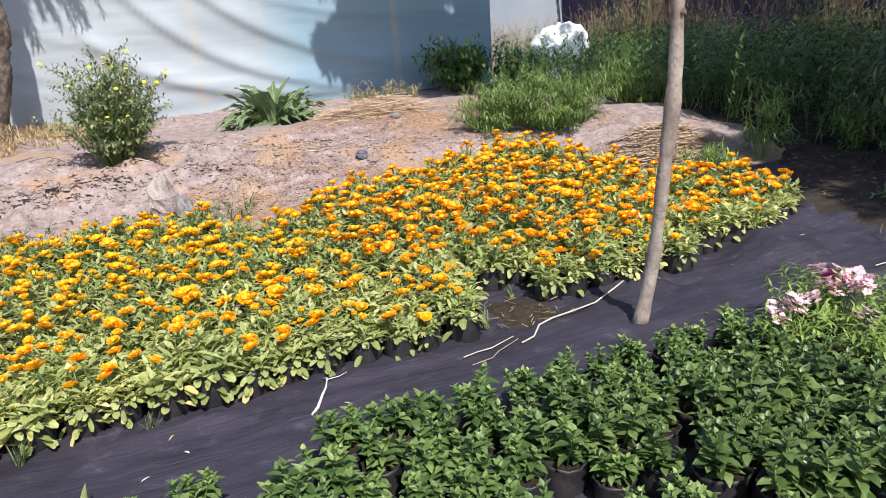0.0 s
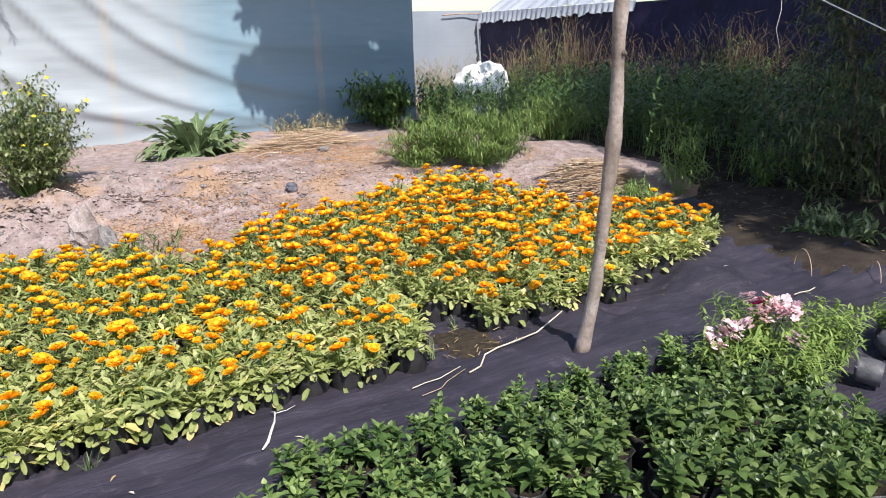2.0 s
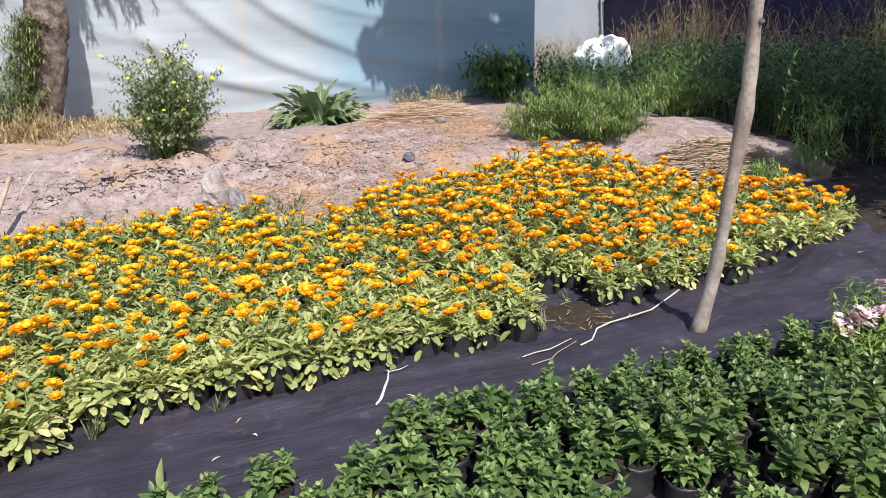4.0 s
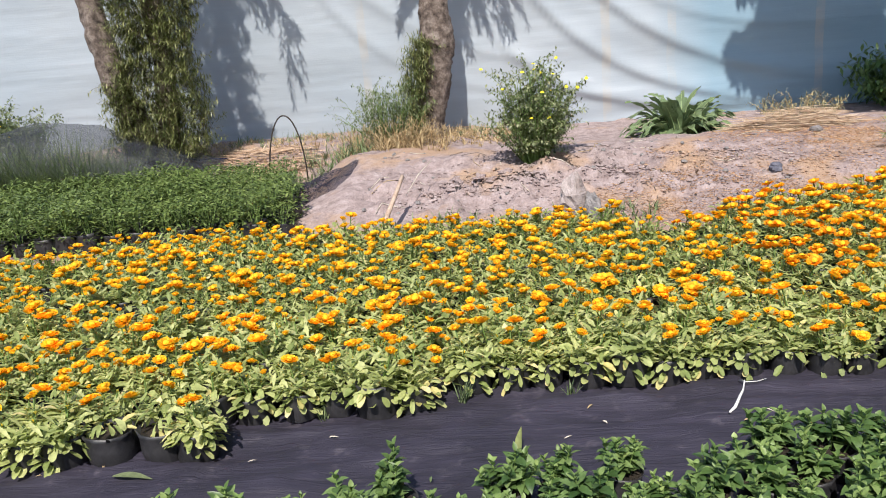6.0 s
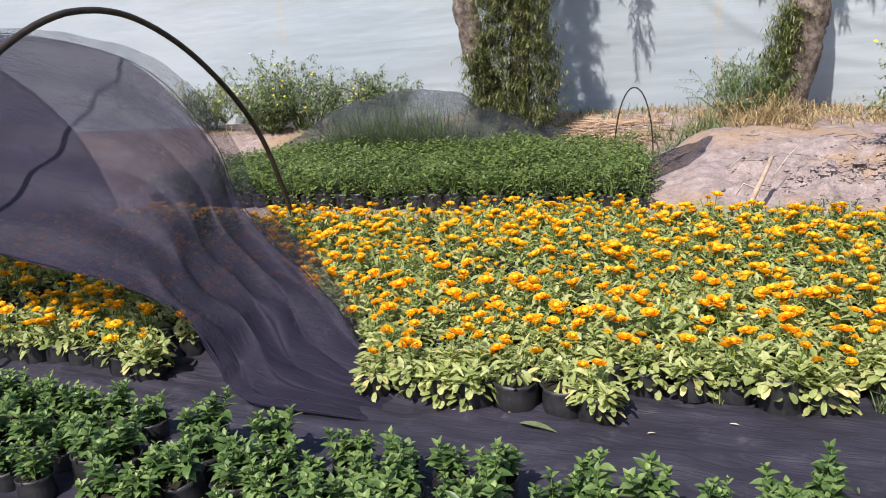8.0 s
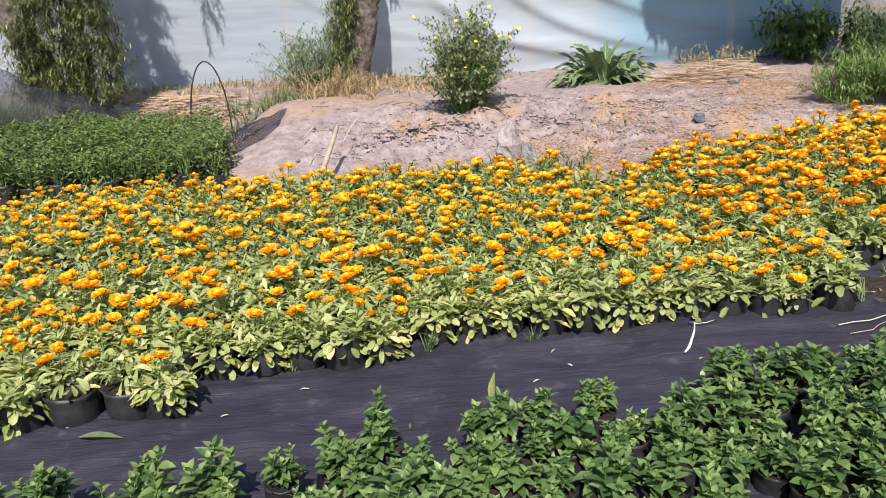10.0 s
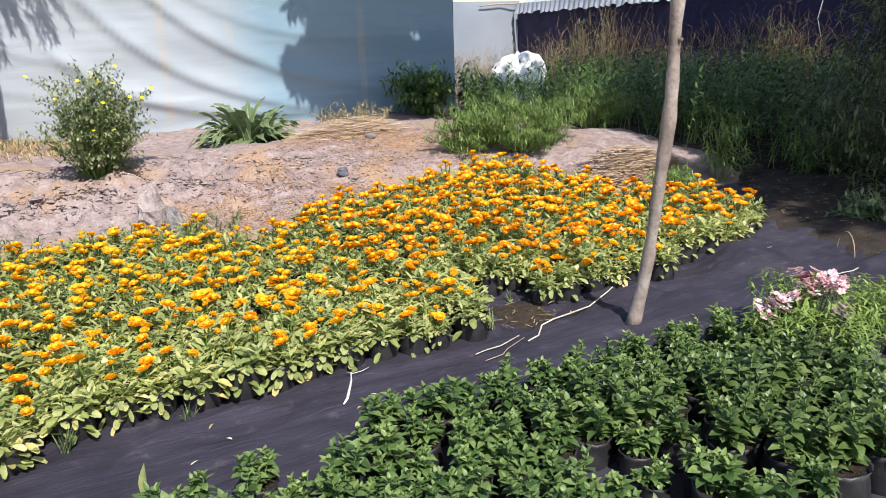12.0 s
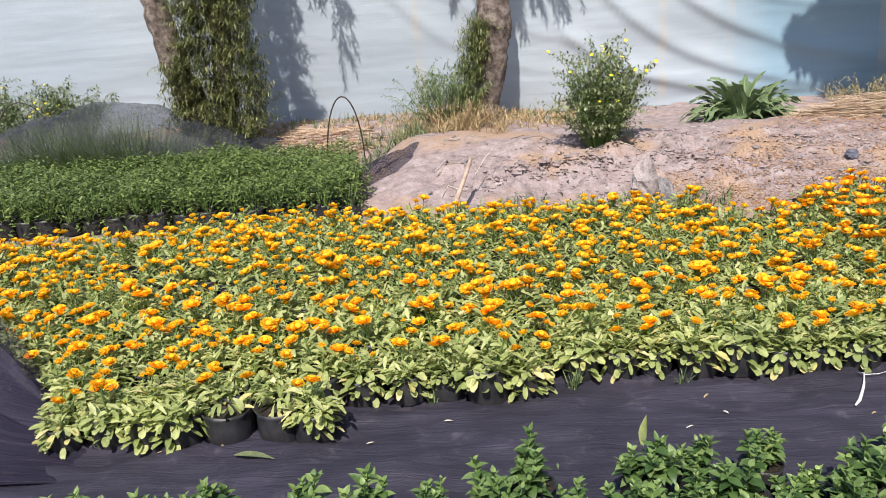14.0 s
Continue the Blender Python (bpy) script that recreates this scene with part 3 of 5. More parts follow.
def calendula(flowers, buds, flat=False, deep=False, skirt=0):
    """One potted plant at the origin."""
    root = new("calendula_plant")
    kinds = (DEEP_FAR_HEADS if deep else FAR_HEADS) if flat else (DEEP_HEADS if deep else HEADS)
    stalks = []
    for i in range(flowers + buds):
        a, r = rnd(0, 6.28), rnd(0.015, 0.07)
        stalks.append((r * math.cos(a), r * math.sin(a), rnd(0.17, 0.222) - (0.015 if i >= flowers else 0)))
    part("grow_bag", FAR_BAG if flat else BAG, root)
    part("foliage", calendula_foliage(stalks, flat, skirt), root)
    for i, p in enumerate(stalks):
        part("flower_stalk", stalk_mesh(*p), root)
        at = pose(*p, rnd(-14, 22), rnd(-18, 18), rnd(0, 360))
        if i < flowers:
            petals, heart, calyx = random.choice(kinds)
            ob = part("flower_head", petals, root)
            part("heart", heart, ob)
            part("calyx", calyx, ob)
        else:
            ob = part("bud", BUD, root)
        ob.matrix_basis = at
    return tagged(root, "orange calendula in bloom in a black grow bag", "calendula", "calendulas in the bed")


def joined(name, protos, places, label, category):
    """All remaining plants of a bed as one mesh."""
    mats, vs, fs, ms, count = [], [], [], [], 0
    bank = []
    for root in protos:
        pv, pf, pm, k = [], [], [], 0
        for o in root.children_recursive:
            me = o.data
            mat = np.array(o.matrix_basis if o.parent == root else o.parent.matrix_basis @ o.matrix_basis)
            co = np.empty(len(me.vertices) * 3)
            me.vertices.foreach_get("co", co)
            co = co.reshape(-1, 3) @ mat[:3, :3].T + mat[:3, 3]
            for p in me.polygons:
                pf.append([i + k for i in p.vertices])
                mm = me.materials[p.material_index]
                if mm not in mats:
                    mats.append(mm)
                pm.append(mats.index(mm))
            pv.append(co)
            k += len(co)
        bank.append((np.concatenate(pv), pf, pm))
    for which, m in places:
        co, pf, pm = bank[which]
        a = np.array(m)
        vs.append(co @ a[:3, :3].T + a[:3, 3])
        fs += [[i + count for i in f] for f in pf]
        ms += pm
        count += len(co)
    me = bpy.data.meshes.new(name)
    allv = np.concatenate(vs)
    me.vertices.add(len(allv))
    me.vertices.foreach_set("co", allv.ravel())
    lens = np.array([len(f) for f in fs])
    me.loops.add(int(lens.sum()))
    me.loops.foreach_set("vertex_index", np.concatenate([np.array(f) for f in fs]))
    me.polygons.add(len(fs))
    me.polygons.foreach_set("loop_start", np.concatenate([[0], np.cumsum(lens)[:-1]]))
    me.polygons.foreach_set("material_index", np.array(ms))
    me.polygons.foreach_set("use_smooth", np.ones(len(fs), bool))
    for mm in mats:
        me.materials.append(mm)
    me.update(calc_edges=True)
    me.validate()
    return tagged(new(name, me), label, category, kind="stuff")


def bed_back(x):
    """The back edge wanders: a notch before the rock, deeper towards the feathery bushes."""
    if x < -1.5:
        return 2.55 - 0.5 * smooth(-2.1, -3.5, x)
    if 0.85 < x < 1.45:
        return 2.02
    return 2.45 + 0.6 * smooth(1.5, 3.5, x)


def bed_end(y):
    """The right edge, where the bed runs out towards the shade."""
    return 3.76 + 0.5 * smooth(1.75, 1.1, y) - 0.9 * smooth(0.9, -0.1, y)


def under_net(x, y):
    """Where the sweep of the shade net comes down to the ground."""
    return -3.15 < x < -2.15 and -0.62 < y < 0.24 - 0.46 * (x + 3.0)


def bed_places():
    out = []
    step = 0.15
    for j in range(-2, 26):
        for i in range(80):
            x = -6.6 + step * i + (0.075 if j % 2 else 0)
            y = -0.25 + 0.143 * j
            if x > bed_end(y) or y < bed_front(x) or y > bed_back(x) or under_net(x, y):
                continue
            if -4.75 < x < -4.45:
                continue
            bare = random.random() < 0.02 or (-1.54 < x < -1.16 and y < -0.3)
            x += rnd(-0.02, 0.02)
            y += rnd(-0.02, 0.02)
            if not bare:
                out.append((x, y))
    return out


def spot(x, y, lo, hi):
    return pose(x, y, max(height(x, y), 0) + 0.012, rnd(-3, 3), rnd(-3, 3), rnd(0, 360)) @ Matrix.Scale(rnd(lo, hi), 4)


def plant_out(protos, places, lo=0.88, hi=1.15):
    """One thing at each place; the prototypes are the first ones."""
    used = [False] * len(protos)
    for x, y in places:
        k = random.randrange(len(protos))
        m = spot(x, y, lo, hi)
        if used[k]:
            copy_thing(protos[k], m)
        else:
            used[k] = True
            protos[k].matrix_basis = m


BLOOM = ((3, 1), (3, 0), (1, 2), (2, 2), (4, 1), (2, 1), (4, 1), (1, 1), (3, 2), (3, 1), (2, 1), (4, 2))
bed = bed_places()
near = [p for p in bed if p[1] < 0.75 and p[0] > -3.2]
edge_rows = [p for p in near if p[1] < bed_front(p[0]) + 0.24]
front_row = [p for p in edge_rows if p[1] < bed_front(p[0]) + 0.12 and p[0] < 0.95]
plant_out([calendula(f, b, skirt=42) for f, b in ((2, 1), (1, 2), (2, 2), (3, 1), (1, 1))], front_row, 0.95, 1.15)
plant_out([calendula(f, b, skirt=6) for f, b in ((2, 1), (2, 1), (1, 2), (1, 2), (3, 2), (3, 1), (1, 1))], [p for p in edge_rows if p not in front_row])
RICH = ((4, 1), (3, 1), (5, 1), (3, 0), (4, 2), (2, 1), (4, 0), (3, 2))


def rich(p):
    """The half of the bed towards the shade blooms more densely and in a deeper orange."""
    return p[0] > 1.5 + 0.5 * wob(p[0] * 1.5, p[1] * 1.5) - 0.15 * p[1]


inner = [p for p in near if p not in edge_rows]
plant_out([calendula(f, b) for f, b in BLOOM], [p for p in inner if not rich(p)])
plant_out([calendula(f, b, False, True) for f, b in RICH], [p for p in inner if rich(p)])
models = [calendula(f, b, True) for f, b in BLOOM] + [calendula(f, b, True, True) for f, b in RICH]
rest = [p for p in bed if not (p[1] < 0.75 and p[0] > -3.2)]
joined("calendula_bed", models, [(random.randrange(12, 20) if rich(p) else random.randrange(12), spot(*p, 0.88, 1.15)) for p in rest], "orange calendulas filling the back of the bed", "calendulas")
for root in models:
    for o in (*root.children_recursive, root):
        bpy.data.objects.remove(o)


# ---- leafy bed by the camera ----
def leafy_shoot(m, base, top, pairs, size, mat=0):
    """A shoot with opposite leaves and a rosette at its tip."""
    base, top = Vector(base), Vector(top)
    tube(m, [base, base.lerp(top, 0.5), top], [0.003, 0.0025, 0.002], 4, mat=1, cap=False)
    a = rnd(0, 6.28)
    for i in range(pairs):
        s = 0.35 + 0.65 * i / (pairs - 1)
        p = base.lerp(top, s)
        a += 1.57 + rnd(-0.5, 0.5)
        grown = size * (1.0 - 0.45 * max(0, s - 0.75) / 0.25)
        for k in range(2):
            t = a + math.pi * k + rnd(-0.3, 0.3)
            way = Vector((math.cos(t), math.sin(t), rnd(0.3, 0.9) + 1.3 * max(0, s - 0.75) / 0.25))
            leaf(m, p, way, grown * rnd(0.75, 1.2), grown * rnd(0.52, 0.68), droop=rnd(0.3, 1.3), fold=rnd(0.2, 0.45), rows=4, mat=2 if s > 0.86 else mat, roll=rnd(-0.4, 0.4))


def leafy_plant(narrow=False):
    root = new("leafy_seedling")
    part("grow_bag", BAG, root)
    m = Mesh()
    for s in range(random.randint(7, 8)):
        a, r = rnd(0, 6.28), rnd(0.01, 0.062)
        leafy_shoot(m, (r * math.cos(a) * 0.5, r * math.sin(a) * 0.5, 0.07), (r * 1.45 * math.cos(a) + rnd(-0.015, 0.015), r * 1.45 * math.sin(a) + rnd(-0.015, 0.015), rnd(0.235, 0.15) - 0.5 * r + 0.02), random.randint(7, 9) if narrow else random.randint(7, 9), rnd(0.038, 0.05) if narrow else rnd(0.042, 0.058))
    part("foliage", m.data("foliage", [M["dull_leaf" if narrow else "mint_leaf"], M["stem"], M["dull_leaf" if narrow else "mint_tip"]]), root)
    return tagged(root, "dull olive leafy seedling in a black grow bag" if narrow else "dark green leafy seedling in a black grow bag", "seedling", "leafy seedlings by the path")


def mint_places():
    out = []
    for j in range(9):
        for i in range(42):
            x = -3.6 + 0.155 * i + (0.08 if j % 2 else 0)
            y = -0.685 - 0.135 * j - 0.11 * smooth(1.0, 0.0, x) - 0.23 * smooth(0.2, -1.0, x) + rnd(-0.025, 0.025)
            if y < -1.5 - 0.2 * smooth(0.3, 1.4, x):
                continue
            if x > 2.35 + 0.1 * wob(y * 3, 1) or random.random() < ((0.12 if x < -0.2 else 0.14) if j == 0 else 0.04):
                continue
            out.append((x + rnd(-0.025, 0.025), y))
    return out


def olive_side(p):
    return p[0] > 1.35 - 0.5 * (p[1] + 1.0) + 0.15 * wob(p[0] * 4, p[1] * 4) and p[1] < -0.95


mint = mint_places()
plant_out([leafy_plant() for i in range(9)], [p for p in mint if not olive_side(p)], 0.82, 1.06)
plant_out([leafy_plant(True) for i in range(5)], [p for p in mint if olive_side(p)], 0.95, 1.15)


# ---- small-leaved bed at the back ----
BIG_BAG = bag_mesh("grow_bag", 0.085, 0.12, M["bag"])


def small_leaved():
    root = new("bushy_seedling")
    part("grow_bag", BIG_BAG, root)
    m = Mesh()
    for s in range(240):
        a, r = rnd(0, 6.28), 0.13 * math.sqrt(random.random())
        z = 0.31 - 5.5 * r * r - (0.0 if s < 110 else rnd(0.02, 0.12)) + rnd(-0.035, 0.035)
        if s > 165:
            r, z = rnd(0.095, 0.135), rnd(0.03, 0.2)
        t = rnd(0, 6.28)
        leaf(m, (r * math.cos(a), r * math.sin(a), z), (math.cos(t), math.sin(t), rnd(-0.1, 0.9)), rnd(0.03, 0.048), rnd(0.014, 0.022), droop=rnd(0.2, 1.2), fold=0.3, rows=2, roll=rnd(-0.6, 0.6), flat=True)
    for s in range(9):
        a, r = rnd(0, 6.28), rnd(0.02, 0.09)
        tube(m, [(0.3 * r * math.cos(a), 0.3 * r * math.sin(a), 0.1), (r * math.cos(a), r * math.sin(a), 0.29 - 5 * r * r)], [0.004, 0.002], 4, mat=1, cap=False)
    part("foliage", m.data("foliage", [M["hedge_leaf"], M["stem"]]), root)
    return tagged(root, "bushy green seedling in a black grow bag", "seedling", "bushy seedlings at the back")


def hedge_places():
    out = []
    for j in range(12):
        for i in range(28):
            x = -6.6 + 0.19 * i + (0.09 if j % 2 else 0)
            y = 2.98 + 0.19 * j
            if x < -1.52 + 0.06 * wob(y, 2.0) - 0.29 * (y - 2.98):
                out.append((x + rnd(-0.02, 0.02), y + rnd(-0.02, 0.02)))
    return out


plant_out([small_leaved() for i in range(6)], hedge_places(), 0.9, 1.16)


# ---- pole ----
def pole():
    m = Mesh()
    pts, rad = [], []
    for i in range(40):
        s = i / 39
        z = -0.02 + 3.0 * s
        pts.append((2.205 + 0.02 * math.sin(z * 3.1) + 0.012 * math.sin(z * 7), -0.27 - 0.15 * z + 0.012 * math.sin(z * 5 + 1), z))
        rad.append(0.0285 - 0.006 * s + 0.002 * math.sin(z * 9) + 0.0022 * math.sin(z * 23) + 0.0015 * math.sin(z * 41) + 0.006 * math.exp(-((z - 1.0) / 0.06) ** 2))
    rad[0], rad[1] = 0.038, 0.034
    tube(m, pts, rad, 14)
    ob = tagged(new("wooden_pole", m.data("wooden_pole", [M["pole"]])), "weathered crooked wooden pole standing beside the bed", "pole")
    for z, t in ((0.62, 3.9), (0.86, 4.6), (1.04, 4.2), (1.3, 4.9), (1.55, 4.0), (1.9, 4.5)):
        k = Mesh()
        r = 0.011
        c, sn = math.cos(t), math.sin(t)
        px, py = 2.205 + 0.02 * math.sin(z * 3.1) + 0.012 * math.sin(z * 7), -0.27 - 0.15 * z
        for i in range(4):
            q = r * (1 - 0.24 * i)
            for j in range(8):
                a = math.pi * j / 4
                d = 0.016 + 0.004 * i
                k.v.append((px + c * d - sn * q * math.cos(a), py + sn * d + c * q * math.cos(a), z + 1.3 * q * math.sin(a)))
        for i in range(3):
            for j in range(8):
                j2 = (j + 1) % 8
                k.f.append((i * 8 + j, i * 8 + j2, i * 8 + 8 + j2, i * 8 + 8 + j))
        k.f.append(tuple(range(24, 32)))
        k.m = [0] * len(k.f)
        part("knot", k.data("knot", [M["bark"]]), ob, "dark knot of a cut branch")


pole()


# ---- trees and shrubs ----
def twiggy(m, base, way, length, n, size, width, mat_leaf=0, mat_stem=1, droop=0.2, r=0.004, spread=0.9, rows=2, shape="lance", flat=False):
    """A twig with narrow leaves along it."""
    p, d = Vector(base), Vector(way).normalized()
    pts = [p.copy()]
    steps = 5
    for i in range(steps):
        d = (d + Vector((rnd(-0.12, 0.12), rnd(-0.12, 0.12), -droop / steps))).normalized()
        p = p + d * (length / steps)
        pts.append(p.copy())
    tube(m, pts[::2] + pts[-1:], [r * (1 - 0.25 * i) for i in range(4)], 3, mat=mat_stem, cap=False) if flat else tube(m, pts, [r * (1 - 0.14 * i) for i in range(len(pts))], 4, mat=mat_stem, cap=False)
    for i in range(n):
        s = 0.15 + 0.85 * i / max(1, n - 1)
        k = min(steps - 1, int(s * steps))
        q = pts[k].lerp(pts[k + 1], s * steps - k) if k + 1 < len(pts) else pts[-1]
        t = i * 2.4 + rnd(-0.4, 0.4)
        axis_ = (pts[k + 1] - pts[k]).normalized()
        u = axis_.cross(Vector((0.2, 0.3, 0.93))).normalized() if abs(axis_.z) < 0.95 else Vector((1, 0, 0))
        v = axis_.cross(u)
        out = (u * math.cos(t) + v * math.sin(t)) * spread + axis_ * 0.6
        leaf(m, q, out, size * rnd(0.75, 1.2), width * rnd(0.8, 1.2), droop=0.5, fold=0.2, rows=rows, mat=mat_leaf, shape=shape, flat=flat)
    return pts


def shrub(name, at, radius, tall, stems, leaves, size, width, mat, label, category="shrub", flowers=0, petal=None, droop=0.3, dry=0, shape="lance", group=""):
    """A bushy plant: stems fan out from the foot, each with leafy side twigs."""
    x, y = at
    root = new(name)
    root.matrix_basis = pose(x, y, height(x, y) - 0.01)
    m, tips = Mesh(), []
    for i in range(stems):
        a, s = rnd(0, 6.28), math.sqrt(random.random())
        top = Vector((radius * s * math.cos(a), radius * s * math.sin(a), tall * rnd(0.55, 1.0) * (1 - 0.35 * s * s)))
        foot = Vector((0.2 * top.x, 0.2 * top.y, 0))
        mid = foot.lerp(top, 0.5) + Vector((0.1 * top.x, 0.1 * top.y, 0.05 * tall))
        wood = Mesh()
        tube(wood, [foot, mid, top], [0.004 + 0.003 * tall, 0.004, 0.002], 4, cap=False)
        part("stem", wood.data("stem", [M["dry"] if dry else M["stem"]]), root)
        for k in range(6):
            u = 0.22 + 0.78 * k / 5
            q = foot.lerp(mid, u * 2) if u < 0.5 else mid.lerp(top, u * 2 - 1)
            b2 = rnd(0, 6.28)
            pts = twiggy(m, q, Vector((math.cos(b2), math.sin(b2), rnd(0.1, 1.2))), min(0.22, 0.30 * tall) * rnd(0.6, 1.1), leaves, size, width, 0, 1, droop, 0.0025, shape=shape)
            if k > 2:
                tips.append(pts[-1])
    part("foliage", m.data("foliage", [mat, M["dry"] if dry else M["stem"]]), root)
    front = sorted(tips, key=lambda p: p.y - 0.6 * p.z)[: max(1, len(tips) // 2)]
    for i in range(flowers):
        f = Mesh()
        for k in range(9):
            t = 2 * math.pi * k / 9
            leaf(f, (0, 0, 0), (math.cos(t), math.sin(t), 0.45), 0.02, 0.012, droop=0.2, rows=2)
        ob = part("flower", f.data("flower", [petal]), root, "small yellow flower")
        ob.matrix_basis = pose(*(random.choice(front) + Vector((0, -0.02, 0.01))), rnd(10, 60), rnd(-20, 20), 0)
    return tagged(root, label, category, group)


def bark_trunk(m, pts, rad, sides=22):
    """A rough trunk; points as (x, y, z)."""
    fine_p, fine_r = [], []
    for i in range(len(pts) - 1):
        for k in range(8):
            s = k / 8
            fine_p.append(Vector(pts[i]).lerp(Vector(pts[i + 1]), s))
            fine_r.append(rad[i] + (rad[i + 1] - rad[i]) * s + rnd(-0.008, 0.008))
    fine_p.append(Vector(pts[-1]))
    fine_r.append(rad[-1])
    k0 = len(m.v)
    tube(m, fine_p, fine_r, sides)
    for i in range(k0, len(m.v)):
        x, y, z = m.v[i]
        w = 0.035 * wob(x * 9, y * 9, z * 4) + 0.022 * wob(x * 25, y * 25, z * 12)
        m.v[i] = (x + w, y + w * 0.7, z)


def hanging(m, at, spread, n, length, leaves, size, width):
    for i in range(n):
        a, r = rnd(0, 6.28), math.sqrt(random.random())
        b = (at[0] + spread[0] * r * math.cos(a), at[1] + spread[1] * r * math.sin(a), at[2] + rnd(-1, 1) * spread[2])
        twiggy(m, b, (math.cos(a) * 0.7, math.sin(a) * 0.5, 0.25), length * rnd(0.6, 1.2), leaves, size, width, 0, 1, droop=2.4, r=0.006, spread=0.6)


def tree_one():
    root = new("pepper_tree")
    root.matrix_basis = pose(-0.50, 6.45, 0.30)
    t = Mesh()
    bark_trunk(t, [(-0.27, 0, -0.05), (-0.22, 0, 0.25), (-0.10, 0, 0.62), (-0.08, 0, 0.85), (-0.01, 0.0, 1.15), (-0.01, 0.0, 1.5), (0.0, 0, 2.2), (0.02, 0.05, 3.0)], [0.27, 0.22, 0.20, 0.22, 0.19, 0.17, 0.15, 0.10])
    part("trunk", t.data("trunk", [M["bark"]]), root, "rough grey brown trunk")
    limb = Mesh()
    for d in ((-0.6, -0.2, 3.7), (0.6, 0.1, 3.6), (0.1, -0.5, 3.8), (0.0, 0.5, 4.2)):
        tube(limb, [(-0.03, 0.02, 2.7), (d[0] * 0.5, d[1] * 0.5, 3.2), d], [0.07, 0.05, 0.025], 7)
    part("limbs", limb.data("limbs", [M["bark"]]), root)
    c = Mesh()
    hanging(c, (0.10, -0.15, 4.0), (0.68, 0.5, 0.6), 300, 0.38, 20, 0.085, 0.03)
    part("crown", c.data("crown", [M["willow_leaf"], M["stem"]]), root, "drooping narrow leaves")
    s = Mesh()
    for i in range(300):
        z = rnd(0.05, 1.1)
        twiggy(s, (-0.42 + 0.22 * z + rnd(-0.12, 0.16) * (1.3 - 0.6 * z), -0.16 + rnd(-0.05, 0.05), z), (rnd(-0.7, 0.3), rnd(-0.8, -0.1), rnd(0.2, 1.2)), rnd(0.12, 0.25), 12, 0.07, 0.017, droop=0.8, r=0.003, flat=True)
    part("shoot_growth", s.data("shoot_growth", [M["shoot_leaf"], M["stem"]]), root, "green shoots growing from the trunk")
    tagged(root, "rough-barked tree with drooping crown before the film wall", "tree")


tree_one()


def tree_two():
    root = new("pepper_tree")
    root.matrix_basis = pose(-3.75, 5.95, 0.28)
    t = Mesh()
    bark_trunk(t, [(-0.12, 0, -0.05), (-0.22, 0, 0.4), (-0.42, 0, 1.05), (-0.55, 0.02, 1.7), (-0.62, 0.05, 2.6), (-0.6, 0.1, 3.3)], [0.18, 0.155, 0.145, 0.135, 0.10, 0.06])
    part("trunk", t.data("trunk", [M["bark"]]), root, "leaning grey brown trunk")
    t = Mesh()
    bark_trunk(t, [(0.05, 0.02, -0.05), (0.10, 0.02, 0.5), (0.16, 0.05, 1.2), (0.12, 0.05, 2.0), (0.0, 0.1, 3.3)], [0.14, 0.12, 0.11, 0.10, 0.06])
    part("trunk", t.data("trunk", [M["bark"]]), root, "upright trunk wrapped in shoots")
    s = Mesh()
    for i in range(3300):
        z = rnd(0.0, 2.4) if i < 2400 else rnd(2.3, 4.3)
        a = rnd(0, 6.28)
        w = 0.56 - 0.10 * smooth(0.6, 1.8, z) + 0.06 * math.sin(z * 4) + 0.12 * smooth(3.2, 4.2, z)
        cx = 0.04 + 0.08 * min(z, 1.6) - 0.20 * smooth(1.8, 3.6, z)
        off = w * rnd(-0.9, 0.9)
        if z > 0.7 and abs(off - 0.05) < 0.12 and random.random() < 0.75:
            continue
        twiggy(s, (cx + off, rnd(-0.28, 0.12), z), (math.cos(a) * 0.8, -0.5 + math.sin(a) * 0.6, rnd(0.2, 1.5)), rnd(0.12, 0.26), 14, 0.072, 0.0175, droop=0.3, r=0.003, flat=True)
    for i in range(30):
        z = rnd(0.1, 1.0)
        twiggy(s, (-0.35 + rnd(-0.1, 0.1), -0.1, z), (rnd(-0.8, 0.3), rnd(-0.8, 0), rnd(0.1, 0.8)), rnd(0.15, 0.3), 12, 0.07, 0.018, droop=1.2, r=0.003)
    part("shoot_growth", s.data("shoot_growth", [M["shoot_leaf"], M["bark"]]), root, "dense leafy shoots wrapping the trunk")
    c = Mesh()
    hanging(c, (0.15, -0.05, 4.6), (0.65, 0.45, 0.4), 200, 0.38, 20, 0.085, 0.03)
    for i in range(26):
        s_ = i / 25
        twiggy(c, (0.75 + 0.32 * math.sin(s_ * 2.2), 0, 4.05 - 1.05 * s_ * s_), (rnd(-0.5, 0.8), rnd(-0.4, 0.4), -0.4), 0.35, 18, 0.085, 0.026, droop=1.6)
    hanging(c, (-0.7, -0.05, 4.6), (0.5, 0.5, 0.4), 90, 0.38, 20, 0.085, 0.03)
    part("crown", c.data("crown", [M["willow_leaf"], M["stem"]]), root, "drooping narrow leaves")
    tagged(root, "twin-trunked tree thickly wrapped in leafy shoots", "tree")


tree_two()


